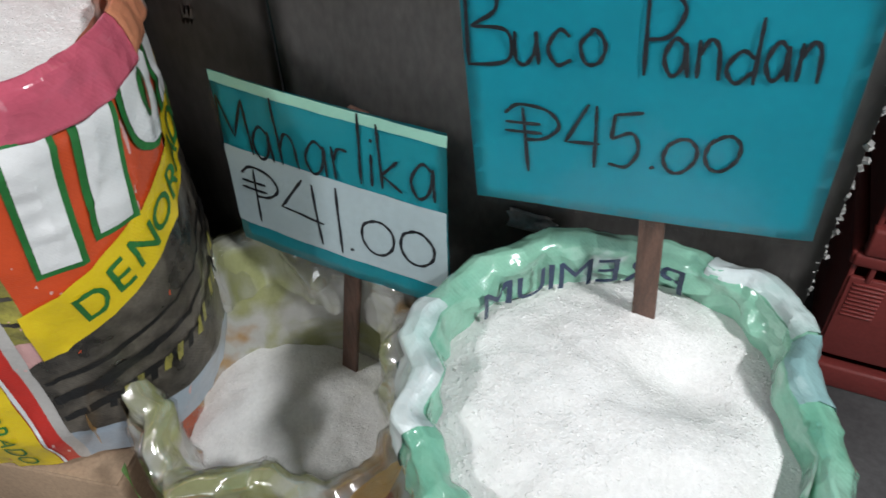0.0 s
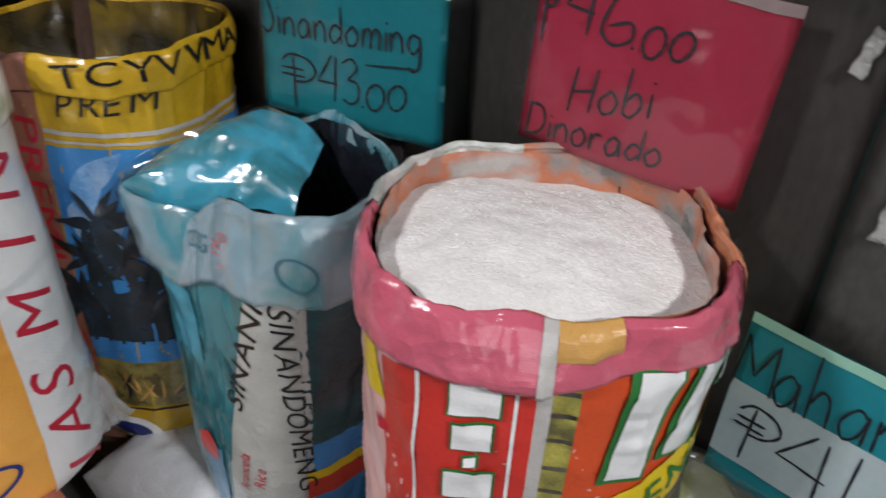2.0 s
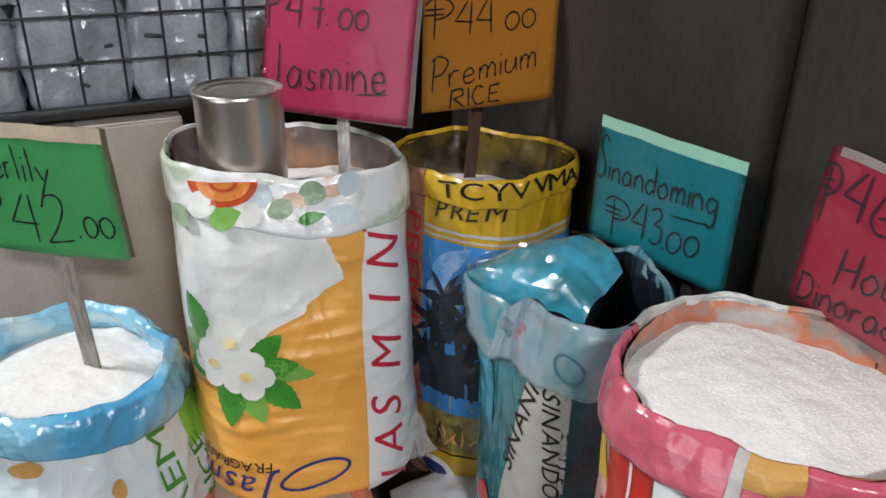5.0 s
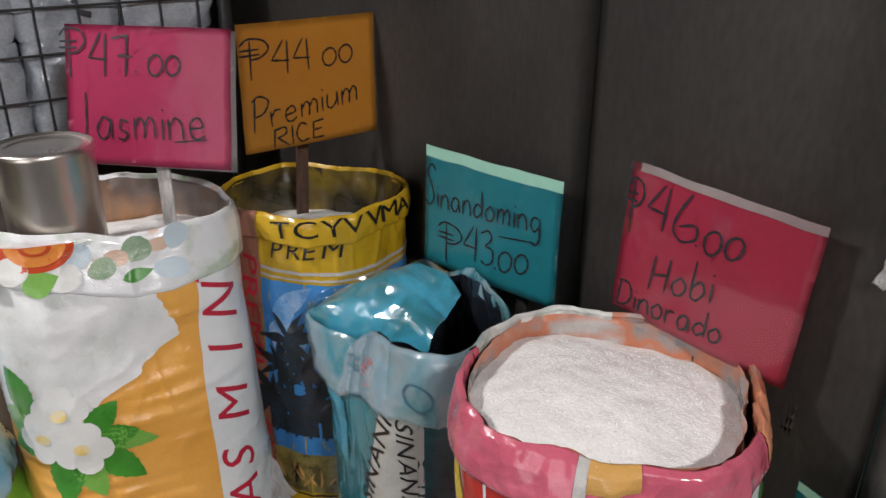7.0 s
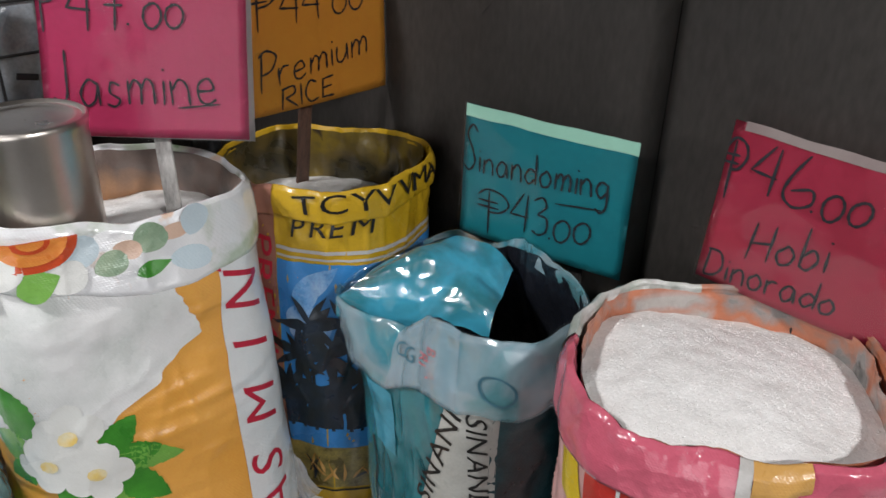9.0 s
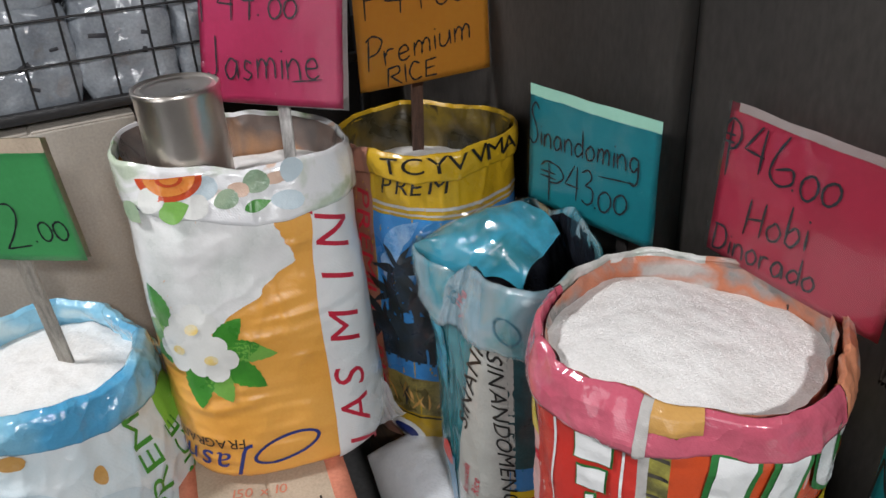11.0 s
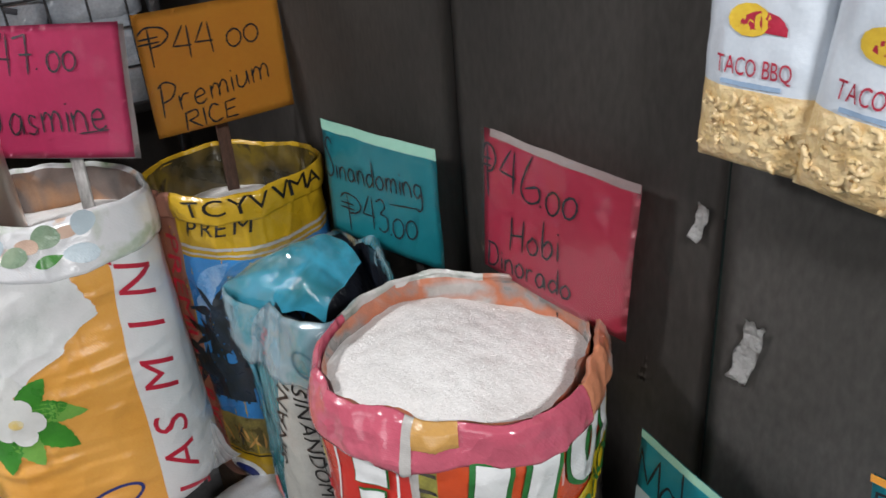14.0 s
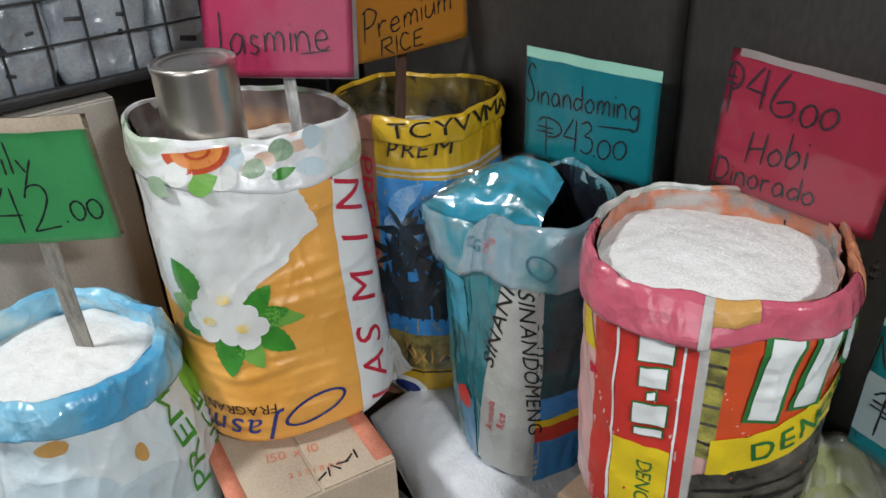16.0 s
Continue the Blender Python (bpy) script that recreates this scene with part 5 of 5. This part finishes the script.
box, top = carton(-0.650, 0.425, 0.0, 0.39, 0.27, 0.321, -10, CARTON, "brown cardboard carton with orange print under a sack")
for dx, wd in ((-0.13, 0.030), (0.12, 0.034)):
    part("printed_stripe", box_bm(top @ pose(0.02, dx, 0.0036), 0.32, wd, 0.0012), CARTON_RED, box)
for n, (body, x, y, size) in enumerate((("150 x 10", 0.085, -0.060, 0.030), ("2 5 5 1 8 0 0", 0.140, -0.040, 0.018))):
    for bm in text_letters(body, size)[0]:
        bm.transform(top @ pose(x, y, 0.0042, 0, 0, 78))
        part("stamped_letter", bm, CARTON_RED, box)
bm = bmesh.new()
for n in range(6):
    box_bm(top @ pose(0.165 - 0.004 * n, 0.010 + n * 0.014, 0.0042, 0, 0, 30 + 47 * n), 0.003, 0.022, 0.001, bm=bm)
part("pen_scribble", bm, INK, box)
tall, top2 = carton(-1.26, 0.22, 0.0, 0.26, 0.38, 0.84, 0, CARTON_PALE, "tall pale cardboard carton beside the wire rack")

# wire rack with packed goods
rack = thing("wire_rack", "black wire grid rack holding clear packs", "rack", (-1.15, 0.3, 0.86))
bm = bmesh.new()
def rod(bm, a, b, r, n=8):
    a, b = Vector(a), Vector(b)
    q = (b - a).to_track_quat("Z", "Y").to_matrix().to_4x4()
    q.translation = a
    ln = (b - a).length
    grid_bm(lambda s, t: q @ Vector((r * math.cos(6.2832 * s), r * math.sin(6.2832 * s), ln * t)), n, 1, wrap=True, bm=bm)
for i in range(12):
    bm = bmesh.new()
    rod(bm, (-1.15, 0.02 + 0.0755 * i, 0.86), (-1.15, 0.02 + 0.0755 * i, 1.60), 0.0024)
    part("upright_wire", bm, WIRE, rack)
for i in range(9):
    bm = bmesh.new()
    rod(bm, (-1.146, -0.02, 0.956 + 0.080 * i), (-1.146, 0.90, 0.956 + 0.080 * i), 0.0024)
    part("cross_wire", bm, WIRE, rack)
part("bottom_rail", box_bm(pose(-1.15, 0.44, 0.868), 0.016, 0.94, 0.022, 0.004), WIRE, rack)
part("corner_post", box_bm(pose(-1.15, 0.905, 0.82), 0.022, 0.022, 1.64, 0.003), WIRE, rack)
part("corner_post", box_bm(pose(-1.15, -0.03, 0.82), 0.022, 0.022, 1.64, 0.003), WIRE, rack)
part("rack_shelf", box_bm(pose(-1.29, 0.44, 0.862), 0.26, 0.94, 0.012, 0.002), WIRE, rack)

rnd = random.Random(11)
def goods_pack(y, z, sy, sz, seed):
    """A soft clear pack behind the wires, with dark print marks."""
    ob = thing("goods_pack", "clear plastic pack of white goods on the rack", "pack", (-1.25, y, z), "packs on the wire rack")
    def fn(s, t):
        a = 6.2832 * s
        k = math.sin(math.pi * min(1, max(0, t * 0.96 + 0.02))) ** 0.035
        c, d = math.cos(a), math.sin(a)
        r = (abs(c) ** 7 + abs(d) ** 7) ** (-1 / 7)
        wob = 0.008 * noise.noise(Vector((c * 3, d * 3, t * 5 + seed)))
        return (-1.25 + (0.085 * k + wob) * r * c, y + (sy / 2 * k + wob) * r * d, z + sz * t)
    body = part("pack_body", grid_bm(fn, 48, 22, wrap=True), PACK, ob)
    for _ in range(3):
        py, pz = y + rnd.uniform(-0.3, 0.3) * sy, z + sz * rnd.uniform(0.2, 0.8)
        part("print_mark", box_bm(pose(-1.163, py, pz, rnd.uniform(-35, 35), 0, 0), 0.003, rnd.uniform(0.012, 0.035), rnd.uniform(0.006, 0.012), 0.001), PACK_DARK, body)


for row, z in enumerate((0.868, 1.055, 1.245, 1.43)):
    for col in range(5):
        goods_pack(0.06 + col * 0.185 + rnd.uniform(-0.004, 0.004), z, 0.190, 0.188, row * 7 + col)

# supports under the sacks
low, _t = carton(-0.076, 0.822, 0.0, 0.25, 0.30, 0.333, 4, CARTON_DULL, "dull brown cardboard carton under the red sack")
board = thing("timber_block", "dark timber block under the yellow sack", "block", (-0.72, 0.86, 0.0))
part("block", box_bm(pose(-0.74, 0.86, 0.09), 0.34, 0.27, 0.178, 0.006), PALLET, board)


def pillow_sack(x, y, z, sx, sy, sz, turn, label):
    ob = thing("lying_sack", label, "sack", (x, y, z))
    m = pose(x, y, z, 0, 0, turn)
    def fn(s, t):
        u, v = 2 * s - 1, 2 * t - 1
        edge = max(0.0, (1 - abs(u) ** 3.2)) ** 0.5 * max(0.0, (1 - abs(v) ** 3.2)) ** 0.5
        ear = 1 + 0.05 * (abs(u * v)) ** 2
        rise = 0.085 * max(0.0, (0.3 - u) / 1.3) ** 1.5
        w = 0.012 * noise.noise(Vector((u * 2.5, v * 2.5, 4))) + 0.008 * abs(noise.noise(Vector((u * 5, v * 6, 2))))
        return m @ Vector((u * sx / 2 * ear, v * sy / 2 * ear, sz * 0.40 + edge * (sz * 0.55 + w) + rise))
    def under(s, t):
        p = fn(s, t)
        p.z = z + max(0.0, (sz * 0.40) * 2 - (p.z - z) * 1.0)
        return p
    bm = grid_bm(fn, 48, 40)
    grid_bm(lambda s, t: under(1 - s, t), 48, 40, bm=bm)
    bmesh.ops.remove_doubles(bm, verts=bm.verts[:], dist=0.0005)
    part("sack_body", bm, WHITE_SACK, ob)
    hem = grid_bm(lambda s, t: fn(s, 0.004 + 0.02 * t) + Vector((0, 0, 0.002)), 48, 2)
    part("sewn_hem", hem, WHITE_SACK, ob)


pillow_sack(-0.49, 0.79, 0.0, 0.34, 0.36, 0.225, -12, "plain white woven sack lying flat under the teal sack")


# hanging snack bags at the upper right
BAG_WHITE = film("pale_blue_white_film", (0.58, 0.63, 0.69), second=(0.50, 0.56, 0.63), rough=0.3, weave=0.0)
BAG_CHIPS = material("curled_snack_print", (0.76, 0.58, 0.32), rough=0.35, vary=0.12, scale=55, fine=160, bump=0.2, coat=0.5, second=(0.60, 0.41, 0.18))
BAG_RED = material("dark_red_print", (0.42, 0.02, 0.05), rough=0.4)
BAG_SUN = material("yellow_print", (0.75, 0.50, 0.05), rough=0.4)


def snack_bag(x, y, z, lean, seed):
    """A pillow bag of corn snacks, hanging; its lower half shows the snacks."""
    ob = thing("snack_bag", "white and yellow snack bag reading TACO BBQ hanging", "snack bag", (x, y, z), "hanging snack bags")
    m = pose(x, y, z, 0, lean, 0)
    w, h = 0.120, 0.24
    def skin(u, t, side):
        k = max(0.0, 1 - abs(u) ** 2.6) ** 0.5 * max(0.0, 1 - abs(2 * t - 1) ** 5) ** 0.5
        bul = 0.024 * k + 0.004 * abs(noise.noise(Vector((u * 3, t * 6, seed))))
        pinch = 1 - 0.05 * math.sin(math.pi * t)
        return m @ Vector((u * w / 2 * pinch, side * bul, h * t))
    def sheet(t0, t1, side):
        return grid_bm(lambda s, t: skin(2 * s - 1, t0 + (t1 - t0) * t, side), 22, 18)
    body = part("printed_front", sheet(0.31, 1.0, -1), BAG_WHITE, ob)
    part("bag_back", sheet(0.0, 1.0, 1), BAG_WHITE, ob)
    window = part("snack_window", sheet(0.0, 0.31, -1), BAG_CHIPS, ob, "curled yellow corn snacks")
    rb = random.Random(seed)
    for _ in range(46):
        u, t = rb.uniform(-0.80, 0.80), rb.uniform(0.06, 0.28)
        p = skin(u, t, -1)
        bm = bmesh.new()
        turn, rr = rb.uniform(0, 6.3), rb.uniform(0.0035, 0.0055)
        q = Matrix.Translation(p) @ Euler((rb.uniform(-0.5, 0.5) + 1.5708, rb.uniform(-0.4, 0.4), 0)).to_matrix().to_4x4() @ Matrix.Rotation(turn, 4, "Z")
        grid_bm(lambda s, t: q @ Vector(((rr + 0.0026 * math.cos(6.28 * s)) * math.cos(2.3 * t), (rr + 0.0026 * math.cos(6.28 * s)) * math.sin(2.3 * t), 0.0026 * math.sin(6.28 * s))), 6, 7, wrap=True, bm=bm)
        part("corn_curl", bm, BAG_CHIPS, window)
    def lay(bm, u0, t0, mat, name):
        refine(bm, 0.008)
        for v in bm.verts:
            p = skin((v.co.x + u0) / (w / 2), (v.co.y + t0) / h, -1)
            v.co = p + (m.to_3x3() @ Vector((0, -0.0015, 0)))
        part(name, bm, mat, body)
    letters, tw = text_letters("TACO BBQ", 0.021, 0.9)
    for bm in letters:
        bm.transform(Matrix.Diagonal((0.070 / tw, 1, 1, 1)))
        lay(bm, -0.036, 0.086, BAG_RED, "letter")
    lay(slab_bm([(0, 0), (0.056, 0), (0.056, 0.004), (0, 0.004)]), -0.030, 0.077, BAG_BLUE, "small_print_bar")
    lay(slab_bm([(0.020 * math.cos(i * 0.449) + 0.002, 0.013 * math.sin(i * 0.449)) for i in range(14)]), -0.010, 0.130, BAG_SUN, "sun_mark")
    lay(slab_bm([(0.022 * math.cos(i * 0.35 - 0.1), 0.016 * math.sin(i * 0.35 - 0.1)) for i in range(10)]), 0.004, 0.122, BAG_RED, "half_round_mark")


BAG_BLUE = material("pale_blue_print", (0.30, 0.42, 0.58), rough=0.4)
snack_bag(0.226, 0.940, 1.050, 1, 1)
snack_bag(0.325, 0.928, 1.046, 6, 2)
snack_bag(0.442, 0.938, 1.036, -2, 3)

# torn tape on the partition
def tape_scrap(x, z, w, h, turn, seed, curl=0.006):
    ob = thing("tape_scrap", "torn piece of whitish tape stuck to wall", "tape", (x, 0.997, z), "tape scraps")
    m = pose(x, 0.9955, z, 0, turn, 0)
    def fn(s, t):
        e = 0.25 * w * noise.noise(Vector((t * 4, seed, 0 if s < 0.5 else 3)))
        f = 0.12 * h * noise.noise(Vector((s * 4, seed + 5, 0 if t < 0.5 else 3)))
        return m @ Vector(((s - 0.5) * w + e * abs(2 * s - 1), -curl * abs(2 * t - 1) ** 3 - 0.0012 * abs(noise.noise(Vector((s * 4, t * 6, seed)))), (t - 0.5) * h + f * abs(2 * t - 1)))
    bm = grid_bm(fn, 10, 14)
    bmesh.ops.solidify(bm, geom=bm.faces[:], thickness=0.0006)
    part("scrap", bm, TAPE, ob)


tape_scrap(0.207, 0.823, 0.024, 0.080, 12, 1)
tape_scrap(0.138, 0.952, 0.014, 0.044, 14, 2)
tape_scrap(0.430, 0.533, 0.046, 0.022, 8, 3, 0.012)

# red bottle crates standing on the floor beyond the partition
def crate(x, y, z, turn):
    ob = thing("plastic_crate", "dark red plastic bottle crate on the floor", "crate", (x, y, z), "stacked crates")
    m = pose(x, y, z, 0, 0, turn)
    w, d, h = 0.44, 0.34, 0.29
    for sy in (-1, 1):
        part("side_panel", box_bm(m @ pose(0, sy * d / 2, 0.155), w, 0.008, 0.17, 0.002), CRATE, ob)
        part("top_rail", box_bm(m @ pose(0, sy * d / 2, h - 0.012), w + 0.014, 0.022, 0.024, 0.005), CRATE, ob)
        part("bottom_rail", box_bm(m @ pose(0, sy * d / 2, 0.025), w + 0.012, 0.022, 0.05, 0.005), CRATE, ob)
        for i in range(8):
            part("rib", box_bm(m @ pose(-w / 2 + 0.025 + i * 0.056, sy * d / 2, 0.26), 0.008, 0.012, 0.05, 0.002), CRATE, ob)
        for i in range(9):
            part("grip_ridge", box_bm(m @ pose(-w / 2 + 0.03, sy * (d / 2 + 0.005), 0.165 + i * 0.008), 0.045, 0.004, 0.003, 0.001), CRATE, ob)
    for sx in (-1, 1):
        part("end_panel", box_bm(m @ pose(sx * w / 2, 0, 0.14), 0.008, d, 0.24, 0.002), CRATE, ob)
        part("top_rail", box_bm(m @ pose(sx * w / 2, 0, h - 0.012), 0.022, d + 0.014, 0.024, 0.005), CRATE, ob)
    part("crate_floor", box_bm(m @ pose(0, 0, 0.02), w - 0.01, d - 0.01, 0.01), CRATE, ob)
    for i in range(1, 6):
        part("divider", box_bm(m @ pose(-w / 2 + i * w / 6, 0, 0.19), 0.005, d - 0.01, 0.14, 0.001), CRATE, ob)
    for i in range(1, 4):
        part("divider", box_bm(m @ pose(0, -d / 2 + i * d / 4, 0.19), w - 0.01, 0.005, 0.14, 0.001), CRATE, ob)


crate(1.085, 1.46, 0.0, -6)
crate(1.090, 1.46, 0.291, -5)
lime = thing("lime_bag", "bright lime green plastic bag on the floor", "bag", (0.80, 0.80, 0.0))
bm = grid_bm(lambda s, t: ((lambda a, k: (0.80 + (0.05 * k + 0.012 * noise.noise(Vector((math.cos(a) * 2, math.sin(a) * 2, t * 4)))) * math.cos(a),
                                          0.80 + (0.05 * k) * math.sin(a), 0.40 * t))(6.2832 * s, math.sin(math.pi * min(1, 0.25 + 0.74 * t)) ** 0.5)), 28, 20, wrap=True)
part("bag_body", bm, LIME, lime)
